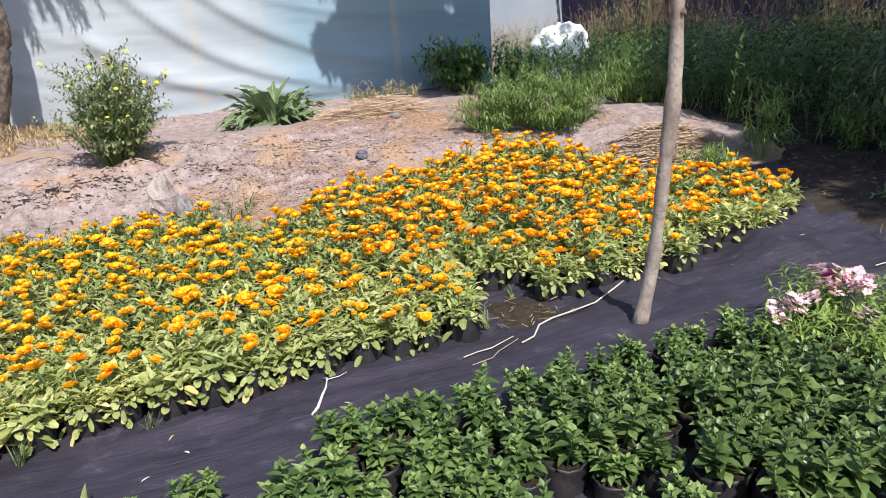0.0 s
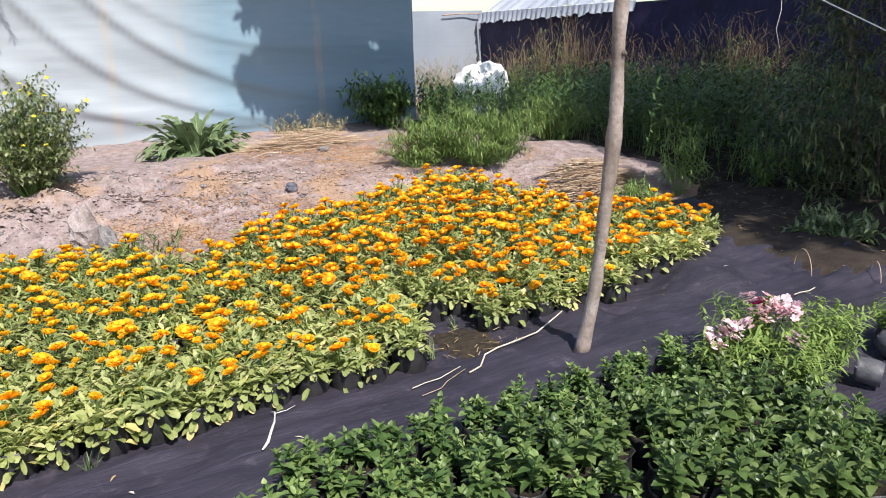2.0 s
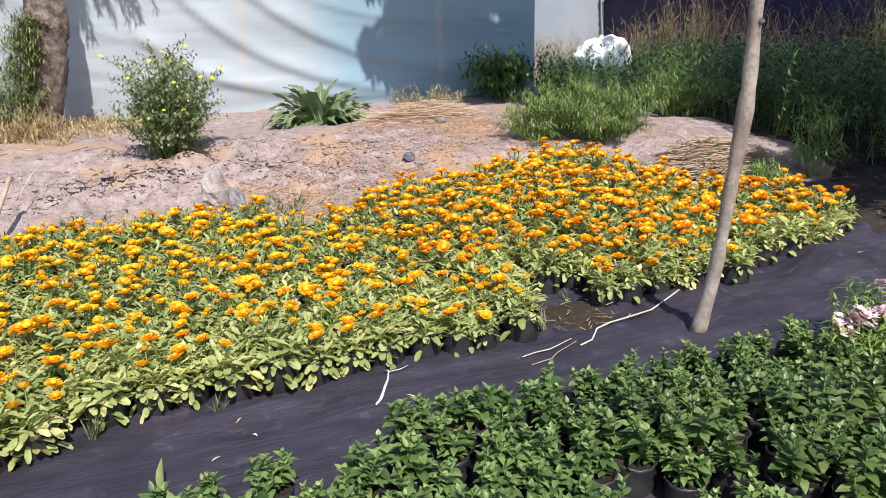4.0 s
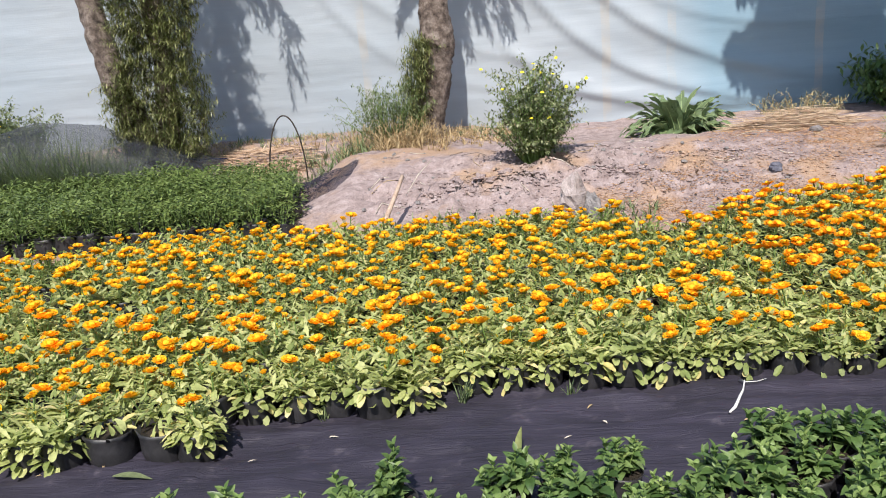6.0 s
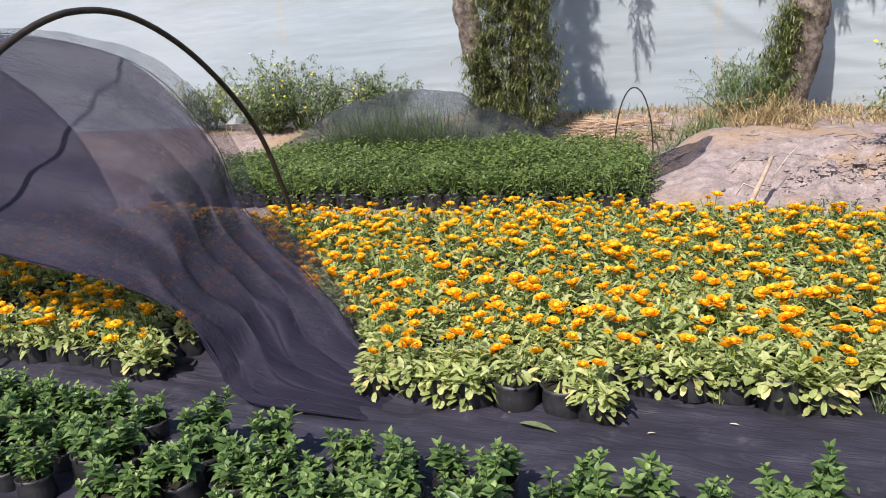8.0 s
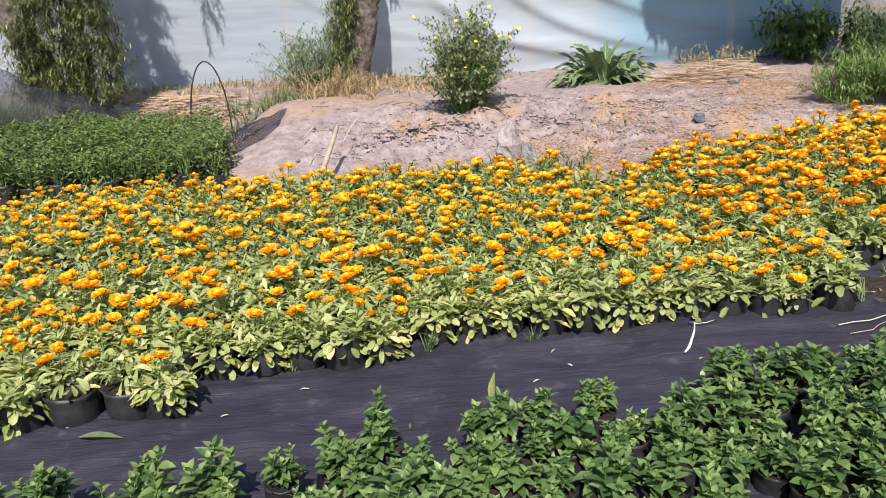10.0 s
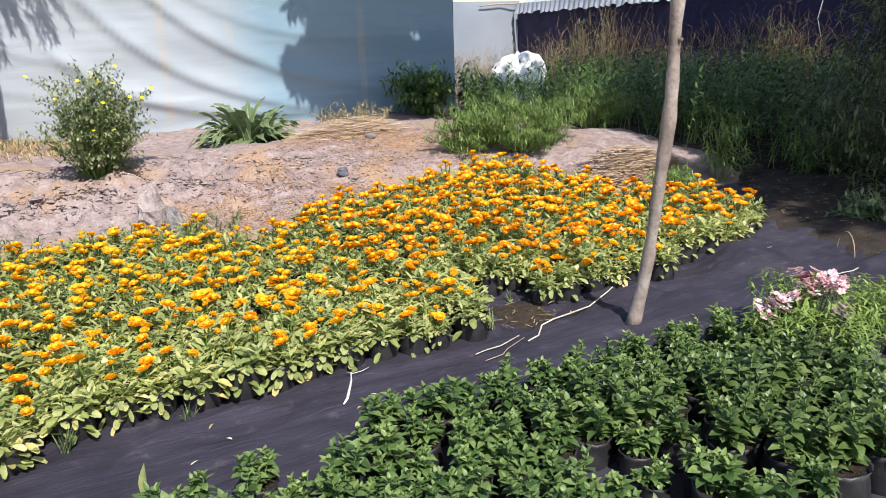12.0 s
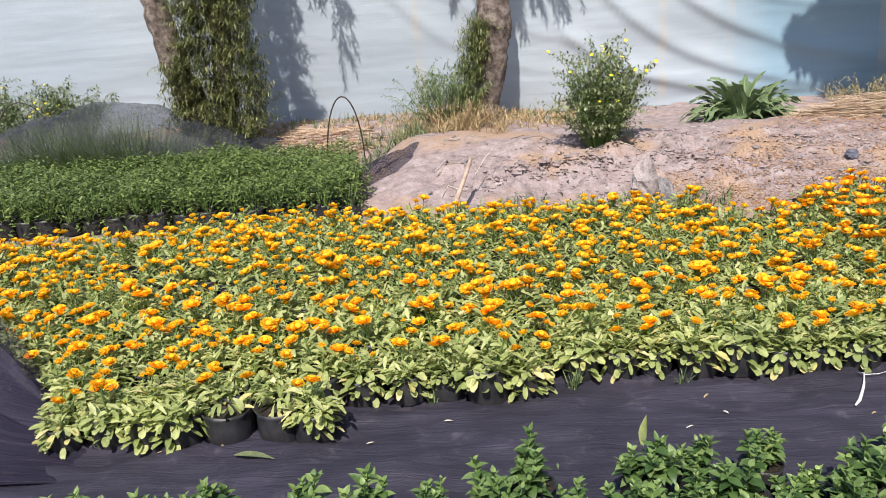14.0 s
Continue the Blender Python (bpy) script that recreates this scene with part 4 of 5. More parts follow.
def shade_tree():
    """The tall tree whose crown shades the weeds and the end of the film wall."""
    root = new("tall_tree")
    root.matrix_basis = pose(6.7, 0.8, 0.05)
    t = Mesh()
    bark_trunk(t, [(0, 0, -0.1), (0.03, 0, 1.2), (0.0, 0.1, 2.6), (0.05, 0.1, 4.2), (0.1, 0.1, 6.0)], [0.24, 0.20, 0.18, 0.14, 0.06])
    part("trunk", t.data("trunk", [M["bark"]]), root)
    limb, c = Mesh(), Mesh()
    lobes = [((-2.1, 3.2, 6.2), (1.5, 1.15, 1.75), 820), ((-1.05, -4.7, 5.8), (1.5, 1.35, 0.9), 620), ((0.2, -2.4, 6.0), (1.9, 1.6, 1.1), 860), ((0.8, 0.3, 6.4), (1.15, 1.4, 1.0), 260), ((-0.3, 1.3, 6.7), (1.3, 1.2, 1.1), 260), ((1.6, -3.8, 5.6), (1.6, 1.5, 1.2), 520)]
    for at, size, n in lobes:
        tube(limb, [(0.0, 0.1, 2.8), (at[0] * 0.4, at[1] * 0.4, 4.4), at], [0.10, 0.07, 0.03], 7)
        for i in range(int(0.62 * n)):
            v = Vector((rnd(-1, 1), rnd(-1, 1), rnd(-1, 1)))
            v = v.normalized() * (random.random() ** 0.4)
            b = Vector(at) + Vector((v.x * size[0], v.y * size[1], v.z * size[2]))
            twiggy(c, b, (v.x, v.y, v.z * 0.5 - 0.1), rnd(0.3, 0.5), 15, 0.20, 0.09, droop=0.8, r=0.007, shape="oval", flat=True)
    part("limbs", limb.data("limbs", [M["bark"]]), root)
    part("crown", c.data("crown", [M["willow_leaf"], M["stem"]]), root)
    tagged(root, "tall tree whose wide crown shades the weeds", "tree")


shade_tree()

shrub("flowering_shrub", (0.40, 4.1), 0.40, 0.95, 100, 11, 0.038, 0.019, M["shrub_leaf"], "grey green shrub with small yellow flowers on the bank", flowers=18, petal=M["yellow"], shape="oval")
shrub("grey_shrub", (-1.15, 6.0), 0.50, 0.74, 50, 10, 0.042, 0.017, M["shrub_leaf"], "thin grey green shrub beside the tree")
shrub("dry_shrub", (-0.95, 5.65), 0.5, 0.34, 26, 8, 0.06, 0.009, M["dry"], "dry straw-coloured grass beside the tree", "dry grass", dry=1)
shrub("dry_shrub", (3.3, 5.7), 0.5, 0.36, 34, 8, 0.05, 0.012, M["dry_sage"], "dry grey green brush behind the straw", "brush", dry=1)
shrub("dry_shrub", (0.05, 6.5), 0.6, 0.26, 26, 8, 0.06, 0.009, M["dry"], "dry straw-coloured grass at the foot of the wall", "dry grass", dry=1)
for at, r, h, k in (((3.95, 3.62), 0.46, 0.50, 36), ((3.6, 3.55), 0.36, 0.42, 26), ((4.4, 3.3), 0.32, 0.46, 24), ((4.1, 3.3), 0.36, 0.34, 22)):
    shrub("willow_bush", at, r, h, k, 13, 0.07, 0.013, M["feather_leaf"], "bright green feathery bush behind the flowers", "bush", droop=0.1, group="feathery bushes")
shrub("willow_bush", (5.3, 3.75), 0.42, 0.5, 26, 12, 0.075, 0.014, M["feather_leaf"], "green feathery bush at the edge of the shade", "bush", droop=0.1)
shrub("dark_bush", (4.95, 7.0), 0.55, 0.72, 32, 8, 0.10, 0.045, M["shade_dark_leaf"], "dark broad-leaved bush in the shade by the wall", "bush", droop=0.5, shape="oval")
shrub("dark_bush", (5.75, 6.6), 0.5, 0.7, 24, 8, 0.09, 0.04, M["shade_dark_leaf"], "dark broad-leaved bush in the shade by the wall", "bush", droop=0.5, shape="oval")
shrub("young_shoot", (5.15, 1.85), 0.2, 0.66, 9, 10, 0.09, 0.016, M["weed_leaf"], "slender green shoots at the edge of the shade", "weed", droop=0.0)
shrub("young_shoot", (5.75, 1.45), 0.14, 0.6, 6, 10, 0.09, 0.016, M["weed_leaf"], "slender green shoots at the edge of the shade", "weed", droop=0.0)
shrub("low_weed", (4.55, 1.75), 0.28, 0.24, 14, 9, 0.06, 0.013, M["weed_leaf"], "low green weed beyond the flowers", "weed")
shrub("low_weed", (4.75, 0.15), 0.3, 0.24, 13, 7, 0.075, 0.026, M["grey_leaf"], "low grey green weed on the black cloth", "weed", shape="oval")
shrub("low_weed", (5.2, -0.25), 0.3, 0.3, 13, 7, 0.075, 0.026, M["grey_leaf"], "low grey green weed on the black cloth", "weed", shape="oval")
for x, y, r, h, k in ((-8.1, 6.7, 0.6, 1.15, 28), (-7.2, 6.6, 0.6, 1.05, 28), (-6.4, 6.5, 0.55, 0.85, 28), (-5.8, 6.6, 0.5, 0.8, 24), (-9.2, 6.8, 0.6, 0.9, 22), (-7.6, 6.3, 0.5, 0.75, 24)):
    shrub("yellow_flowered_weed", (x, y), r, h, k + 24, 10, 0.055, 0.026, M["shrub_leaf"], "tall grey green weed with yellow flowers", "weed", flowers=9, petal=M["yellow"], shape="oval", group="tall weeds by the wall")


def right_bush():
    root = new("leafy_bush")
    root.matrix_basis = pose(6.0, 0.75, 0.0)
    m = Mesh()
    for i in range(1150):
        z = rnd(0.05, 2.7)
        a = rnd(0, 6.28)
        r = rnd(0.2, 0.85) * (1.0 - 0.12 * z) * (1 + 0.25 * wob(a * 1.5, z * 2.0, 8))
        twiggy(m, (r * math.cos(a) + 0.1 * z, r * math.sin(a) - 0.3 + 0.1 * z, z), (math.cos(a), math.sin(a), rnd(0.1, 1.3)), rnd(0.2, 0.4), 15, 0.085, 0.02, droop=0.5, r=0.004, flat=True)
    for i in range(9):
        a = rnd(0, 6.28)
        s = Mesh()
        tube(s, [(0.15 * math.cos(a), 0.15 * math.sin(a) - 0.2, 0), (0.35 * math.cos(a), 0.35 * math.sin(a) - 0.2, 1.2), (0.5 * math.cos(a), 0.5 * math.sin(a), 2.5)], [0.014, 0.01, 0.005], 5)
        part("stem", s.data("stem", [M["bark"]]), root)
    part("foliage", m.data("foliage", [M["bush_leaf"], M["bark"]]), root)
    tagged(root, "tall shaded bush with long narrow leaves", "bush")


right_bush()


def broad_plant():
    """A mound of big soft leaves that stand up and fold over; each has a pale midrib."""
    root = new("broad_leaved_plant")
    root.matrix_basis = pose(2.04, 5.5, height(2.04, 5.5) - 0.03)
    blades = []
    for i in range(9):
        m, rib = Mesh(), Mesh()
        steep = 0.9 + 0.55 * i
        leaf(m, (0, 0, 0), (1, 0, steep), rnd(0.42, 0.56), rnd(0.09, 0.125), droop=rnd(1.2, 2.3), roll=rnd(-0.35, 0.35), fold=rnd(0.2, 0.6), rows=10, shape="oval")
        line = [m.v[3 * k + 1] for k in range(10)]
        for k, (x, y, z) in enumerate(m.v):
            if k % 3 != 1:
                m.v[k] = (x, y + 0.014 * math.sin(x * 45 + i), z + 0.018 * math.sin(x * 38 + y * 60 + i))
        tube(rib, [(x, y, z + 0.003) for x, y, z in line], [0.006 - 0.0005 * k for k in range(10)], 5)
        blades.append((m.data("leaf", [M["agave_leaf"]]), rib.data("midrib", [M["rib"]])))
    for i in range(112):
        a = i * 2.4
        q = math.sqrt(i / 112)
        r = 0.26 * q
        k = min(8, max(0, int(8.5 * (1 - q) + rnd(-2, 2))))
        ob = part("leaf", blades[k][0], root)
        ob.matrix_basis = pose(r * math.cos(a), 0.8 * r * math.sin(a), 0.04 + 0.08 * (1 - q), rnd(-10, 10), rnd(-8, 8), math.degrees(a) + rnd(-20, 20)) @ Matrix.Scale(rnd(0.75, 1.1), 4)
        part("midrib", blades[k][1], ob, "pale midrib")
    tagged(root, "mound of broad arching green leaves on the bank", "plant")


broad_plant()


# ---- weeds in the shade ----
def field(name, boxes, label, category, mats, kind_leaf):
    m = Mesh()
    for x0, x1, y0, y1, n, h in boxes:
        for i in range(n):
            x, y = rnd(x0, x1), rnd(y0, y1)
            if kind_leaf != "grass" and 5.4 < x < 8.0 and 6.3 < y < 8.7:
                continue
            z = height(x, y)
            hh = h * rnd(0.6, 1.15)
            if kind_leaf == "weed":
                twiggy(m, (x, y, z), (rnd(-0.35, 0.35), rnd(-0.35, 0.35), 1), hh, 22, 0.10, 0.03, 0, 1, 0.15, 0.004, flat=True)
            elif kind_leaf == "dry":
                pts = twiggy(m, (x, y, z), (rnd(-0.35, 0.35), rnd(-0.35, 0.35), 1), hh, 7, 0.06, 0.006, 0, 0, 0.1, 0.004)
                for q in pts[3:]:
                    tube(m, [q, q + Vector((rnd(-0.12, 0.12), rnd(-0.12, 0.12), rnd(0.03, 0.16)))], [0.003, 0.001], 3, cap=False)
            else:
                for k in range(4):
                    leaf(m, (x + rnd(-0.03, 0.03), y + rnd(-0.03, 0.03), z), (rnd(-0.8, 0.8), rnd(-0.8, 0.8), 1), hh, 0.012, droop=rnd(0.3, 1.4), rows=4, shape="lance")
    return tagged(new(name, m.data(name, mats)), label, category, kind="stuff")


field("shaded_weeds", [(5.0, 9.4, 4.6, 7.6, 560, 0.7), (5.5, 9.3, 2.4, 4.8, 560, 0.75), (5.8, 9.4, 1.0, 2.6, 320, 0.85), (6.6, 9.3, 7.6, 9.5, 160, 0.7)], "thick dark green weeds in the shade", "weeds", [M["shade_dark_leaf"], M["stem"]], "weed")
field("dry_weeds", [(6.2, 9.3, 9.2, 11.2, 300, 0.75), (8.3, 9.4, 8.3, 9.6, 60, 1.0)], "dry straw-coloured weed stalks before the far film wall", "dry weeds", [M["dry"]], "dry")
field("brown_weeds", [(8.3, 9.4, 6.6, 8.6, 200, 1.15), (8.6, 9.3, 7.2, 8.2, 60, 1.6), (8.3, 9.4, 3.4, 6.6, 240, 1.0), (8.6, 9.4, 4.0, 5.0, 90, 1.2)], "dead brown weeds before the black net wall", "dry weeds", [M["brown_weed"]], "dry")
field("rough_grass", [(-3.2, 0.4, 6.6, 7.5, 160, 0.14), (-2.2, -1.3, 5.0, 5.9, 90, 0.24), (-0.9, 1.2, 2.72, 3.05, 120, 0.12)], "thin green grass on the bank", "grass", [M["grey_leaf"]], "grass")
field("dry_grass", [(-3.6, 0.2, 5.6, 7.5, 620, 0.08), (-1.6, -0.4, 5.2, 6.2, 160, 0.2), (-9.5, -3.6, 5.8, 7.4, 300, 0.10)], "dry straw-coloured grass on the bank", "dry grass", [M["dry"]], "grass")


# Dark soil, spread past its bounds so its colour carries the shade too.
def shade_floor():
    m = Mesh()

    def at(u, v):
        y = -0.55 + 0.2 * wob(u * 6, 4) + 7.95 * v
        x0 = 3.95 + 1.5 * smooth(0.2, 2.4, y) + 0.2 * wob(v * 14, 2)
        x = x0 + (9.65 - x0) * u
        rim = min(smooth(0.0, 0.05, u), smooth(0.0, 0.03, v))
        return (x, y, max(cloth_height(x, y) if y < 1.7 else 0, height(x, y)) - 0.03 + rim * (0.05 + 0.015 * wob(u * 30, v * 40)))

    sheet(m, 60, 80, at)
    tagged(new("leaf_mould", m.data("leaf_mould", [M["shade_dark_soil"]])), "dark soil under the weeds, its colour standing in for their shade", "soil", kind="structure")
    d = Mesh()
    for i in range(900):
        x, y, t = rnd(4.4, 7.0), rnd(-0.4, 2.6), rnd(0, 6.28)
        leaf(d, (x, y, max(cloth_height(x, y), height(x, y)) + 0.03), (math.cos(t), math.sin(t), 0.15), rnd(0.03, 0.07), rnd(0.008, 0.02), droop=0.3, rows=2, flat=True)
    tagged(new("fallen_leaves", d.data("fallen_leaves", [M["brown_weed"]])), "brown fallen leaves on the shaded ground", "leaves", kind="stuff")


shade_floor()
for at, r, h, k in (((8.8, 8.1), 0.6, 1.35, 22), ((8.3, 6.0), 0.6, 1.1, 20), ((8.6, 4.2), 0.6, 1.15, 20)):
    shrub("rank_weed", at, r, h, k, 9, 0.07, 0.018, M["grey_leaf"], "tall grey green weed before the black net wall", "weed", group="tall weeds by the net wall")
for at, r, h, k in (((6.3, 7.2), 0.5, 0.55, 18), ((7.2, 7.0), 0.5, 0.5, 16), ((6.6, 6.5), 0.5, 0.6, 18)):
    shrub("low_weed", at, r, h, k, 9, 0.08, 0.018, M["shade_dark_leaf"], "dark green weed in the shade", "weed", group="dark weeds in the shade")


def straw(name, at, rx, ry, tall, n, label):
    m = Mesh()
    for i in range(n):
        a, r = rnd(0, 6.28), math.sqrt(random.random())
        x, y = at[0] + rx * r * math.cos(a), at[1] + ry * r * math.sin(a)
        z = height(x, y) + tall * (1 - r * r) * random.random() + 0.004
        t = rnd(-0.6, 0.6) if tall > 0.05 and random.random() < 0.6 else rnd(0, 6.28)
        l = rnd(0.05, 0.22) if tall > 0.05 else rnd(0.004, 0.006 + 0.018 * random.random() ** 2)
        d = Vector((math.cos(t), math.sin(t), rnd(-0.12, 0.12) if tall > 0.05 else 0.02)) * l
        w = Vector((-math.sin(t), math.cos(t), 0.3)) * (0.004 if tall > 0.05 else 0.0028)
        p = Vector((x, y, z))
        m.add([p - d - w, p - d + w, p + d + w, p + d - w], [(0, 1, 2, 3)])
    return tagged(new(name, m.data(name, [M["straw"] if tall > 0.05 else M["chips"]])), label, "straw", kind="stuff")


straw("straw_heap", (2.95, 4.85), 0.62, 0.30, 0.20, 800, "heap of pale dry straw on the bank")
straw("straw_heap", (4.55, 2.35), 0.5, 0.35, 0.16, 600, "heap of dry straw at the edge of the shade")
straw("straw_litter", (2.6, 3.7), 1.5, 0.8, 0.01, 5200, "scattered bits of straw and wood chips")
straw("straw_litter", (1.5, 3.05), 0.9, 0.5, 0.01, 5200, "scattered bits of straw and wood chips")
straw("straw_litter", (3.5, 3.9), 0.9, 0.6, 0.01, 2200, "scattered bits of straw and wood chips")
straw("straw_litter", (3.0, 4.5), 1.0, 0.5, 0.01, 3600, "scattered bits of straw and wood chips")
straw("straw_litter", (4.1, 2.8), 0.8, 0.8, 0.01, 2000, "scattered bits of straw and wood chips")
straw("straw_litter", (-1.9, 6.1), 1.8, 0.6, 0.01, 4200, "scattered bits of dry grass")
straw("straw_litter", (-7.4, 5.9), 2.2, 0.8, 0.01, 5200, "scattered bits of dry grass")
straw("straw_heap", (-2.6, 5.9), 0.8, 0.3, 0.10, 420, "loose brown straw at the foot of the trees")


for i in range(46):
    x, y, t = rnd(-1.0, 3.2), rnd(3.0, 5.0), rnd(0, 6.28)
    l = rnd(0.04, 0.16)
    m = Mesh()
    pts = [(x + l * s * math.cos(t + 0.4 * s), y + l * s * math.sin(t + 0.4 * s)) for s in (-1, -0.3, 0.4, 1)]
    tube(m, [(px, py, height(px, py) + 0.006) for px, py in pts], 0.003, 4)
    tagged(new("dry_twig", m.data("dry_twig", [random.choice([M["twig"], M["bark"], M["dry"]])])), "thin dry twig on the earth bank", "twig", "dry twigs on the bank")


# ---- stones, clods and finds on the bank ----
def lump(name, at, size, mat, label, category, rough=0.3, sink=0.25):
    m = Mesh()
    nu, nv = 14, 9
    seed = rnd(0, 50)
    for j in range(nv + 1):
        for i in range(nu):
            t, p = 2 * math.pi * i / nu, math.pi * j / nv
            v = Vector((math.sin(p) * math.cos(t), math.sin(p) * math.sin(t), math.cos(p)))
            s = 1 + rough * wob(v.x * 1.5 + seed, v.y * 1.5, v.z * 1.5) + 0.3 * rough * wob(v.x * 5 + seed, v.y * 5, v.z * 5)
            m.v.append((v.x * size[0] * s, v.y * size[1] * s, v.z * size[2] * s + size[2] * (1 - sink)))
    for j in range(nv):
        for i in range(nu):
            k = (i + 1) % nu
            m.f.append((j * nu + i, (j + 1) * nu + i, (j + 1) * nu + k, j * nu + k))
    m.m = [0] * len(m.f)
    ob = new(name, m.data(name, [mat], smooth=False))
    ob.matrix_basis = pose(at[0], at[1], height(*at) - 0.005, 0, 0, rnd(0, 360))
    return tagged(ob, label, category)


lump("rock", (0.60, 3.0), (0.11, 0.09, 0.16), M["pale_rock"], "pale pinkish rock at the foot of the bank", "rock", 0.5)
lump("rock", (0.73, 2.93), (0.13, 0.06, 0.11), M["rock"], "grey slab of rock leaning on a paler one", "rock", 0.5)
lump("dark_rag", (2.28, 3.48), (0.075, 0.05, 0.035), M["rag"], "dark bluish crumpled rag on the bank", "rag", 0.6)
lump("white_stone", (2.95, 4.35), (0.06, 0.045, 0.03), M["rock"], "small pale stone in the straw", "stone")
for i in range(170):
    x, y = rnd(-1.1, 3.0), rnd(3.0, 5.0)
    s = 0.005 + 0.022 * random.random() ** 2.5
    lump("pebble", (x, y), (s, s * 0.8, s * 0.6), M["rock"], "small grey pebble on the earth bank", "pebble")
for x, y in ((-0.1, 3.6), (-0.18, 3.5), (-0.3, 3.62), (0.13, 3.66), (1.0, 3.7), (1.15, 3.72), (-0.55, 3.5), (-0.02, 3.62), (1.08, 3.78)):
    lump("clod", (x, y), (rnd(0.05, 0.09), rnd(0.03, 0.05), rnd(0.022, 0.036)), M["earth"], "crumbling clod of dry earth", "clod", 0.9, 0.4)


def crumbs(name, spots, label):
    """Loose crumbs and broken crust of dry earth, densest where the bank has slipped."""
    m = Mesh()
    for x0, y0, rx, ry, n, big in spots:
        for i in range(n):
            a, q = rnd(0, 6.28), random.random() ** 0.7
            x, y = x0 + rx * q * math.cos(a), y0 + ry * q * math.sin(a)
            r = 0.004 + big * random.random() ** 3
            z = height(x, y) + 0.2 * r
            k = rnd(0, 6.28)
            ring = [(x + r * rnd(0.7, 1.3) * math.cos(k + t), y + r * rnd(0.7, 1.3) * math.sin(k + t), z + r * rnd(-0.2, 0.3)) for t in (0, 1.57, 3.14, 4.71)]
            m.add([*ring, (x + r * rnd(-0.3, 0.3), y + r * rnd(-0.3, 0.3), z + r * rnd(0.5, 0.9)), (x, y, z - 0.6 * r)], [(0, 1, 4), (1, 2, 4), (2, 3, 4), (3, 0, 4), (1, 0, 5), (2, 1, 5), (3, 2, 5), (0, 3, 5)])
    return tagged(new(name, m.data(name, [M["earth"]], smooth=False)), label, "earth", kind="stuff")


def crack_litter():
    """Dark curled leaves and bits, added as stand-ins for shaded cracks in the crust."""
    m = Mesh()
    for x0, y0, rx, ry, n in ((0.12, 3.56, 0.26, 0.09, 70), (-0.3, 3.52, 0.2, 0.06, 26), (1.12, 3.74, 0.2, 0.05, 46), (0.75, 3.85, 0.25, 0.12, 26), (1.9, 3.95, 0.3, 0.1, 30), (0.4, 3.75, 0.45, 0.12, 40), (1.0, 3.5, 1.8, 0.5, 110)):
        for i in range(n):
            a, q, t = rnd(0, 6.28), math.sqrt(random.random()), rnd(0, 6.28)
            x, y = x0 + rx * q * math.cos(a), y0 + ry * q * math.sin(a)
            leaf(m, (x, y, height(x, y) + 0.008), (math.cos(t), math.sin(t), rnd(0.0, 0.7)), rnd(0.025, 0.06), rnd(0.01, 0.022), droop=rnd(0.2, 1.6), fold=0.6, rows=3)
    tagged(new("dead_leaves", m.data("dead_leaves", [M["crack_dark_leaf"]])), "dark leaves standing in for shaded cracks in the broken crust", "leaves", kind="stuff")


crack_litter()
crumbs("earth_crumbs", [(0.9, 3.6, 2.0, 0.8, 2600, 0.016), (0.12, 3.58, 0.42, 0.16, 420, 0.028), (-0.35, 3.55, 0.3, 0.14, 200, 0.035), (1.15, 3.75, 0.3, 0.12, 240, 0.028), (1.9, 3.9, 0.4, 0.15, 200, 0.03), (2.6, 3.7, 0.6, 0.4, 300, 0.02)], "crumbs and broken crust of dry pinkish earth")


def sack():
    m = Mesh()
    nu, nv = 40, 20
    for j in range(nv + 1):
        for i in range(nu):
            t, p = 2 * math.pi * i / nu, math.pi * j / nv
            v = Vector((math.sin(p) * math.cos(t), math.sin(p) * math.sin(t), math.cos(p)))
            s = 1 + 0.30 * wob(v.x * 1.9, v.y * 1.9, v.z * 1.9 + 3) + 0.22 * abs(wob(v.x * 4, v.y * 4, v.z * 4)) - 0.10 * abs(wob(v.x * 10, v.y * 10, v.z * 10))
            top = max(-0.1, v.z)
            m.v.append((v.x * 0.56 * s, v.y * 0.42 * s, top * (0.86 - 0.2 * top) * s + 0.05))
    for j in range(nv):
        for i in range(nu):
            k = (i + 1) % nu
            m.f.append((j * nu + i, (j + 1) * nu + i, (j + 1) * nu + k, j * nu + k))
    m.m = [0] * len(m.f)
    ob = new("white_sack", m.data("white_sack", [M["white_sack"]]))
    ob.matrix_basis = pose(7.6, 8.5, height(7.6, 8.5) + 0.02)
    tagged(ob, "crumpled white plastic sack among the weeds", "sack")


sack()


def laid(*pts, up=0.012):
    """Points (x, y) lifted onto the black cloth."""
    return [(x, y, cloth_height(x, y) + up) for x, y in pts]


def rod(name, pts, r, mat, label, category, sides=7):
    m = Mesh()
    tube(m, pts, r, sides)
    return tagged(new(name, m.data(name, [mat])), label, category)


rod("stick", [(-0.84, 2.66, 0.02), (-0.80, 2.80, 0.17), (-0.745, 2.97, 0.29), (-0.70, 3.15, 0.40)], [0.02, 0.019, 0.017, 0.016], M["stick"], "bare brown stick leaning on the bank", "stick")
rod("thin_twig", [(-0.70, 3.25, 0.22), (-0.60, 3.42, 0.36), (-0.50, 3.6, 0.44)], 0.003, M["twig"], "thin dry twig on the bank", "twig", 5)


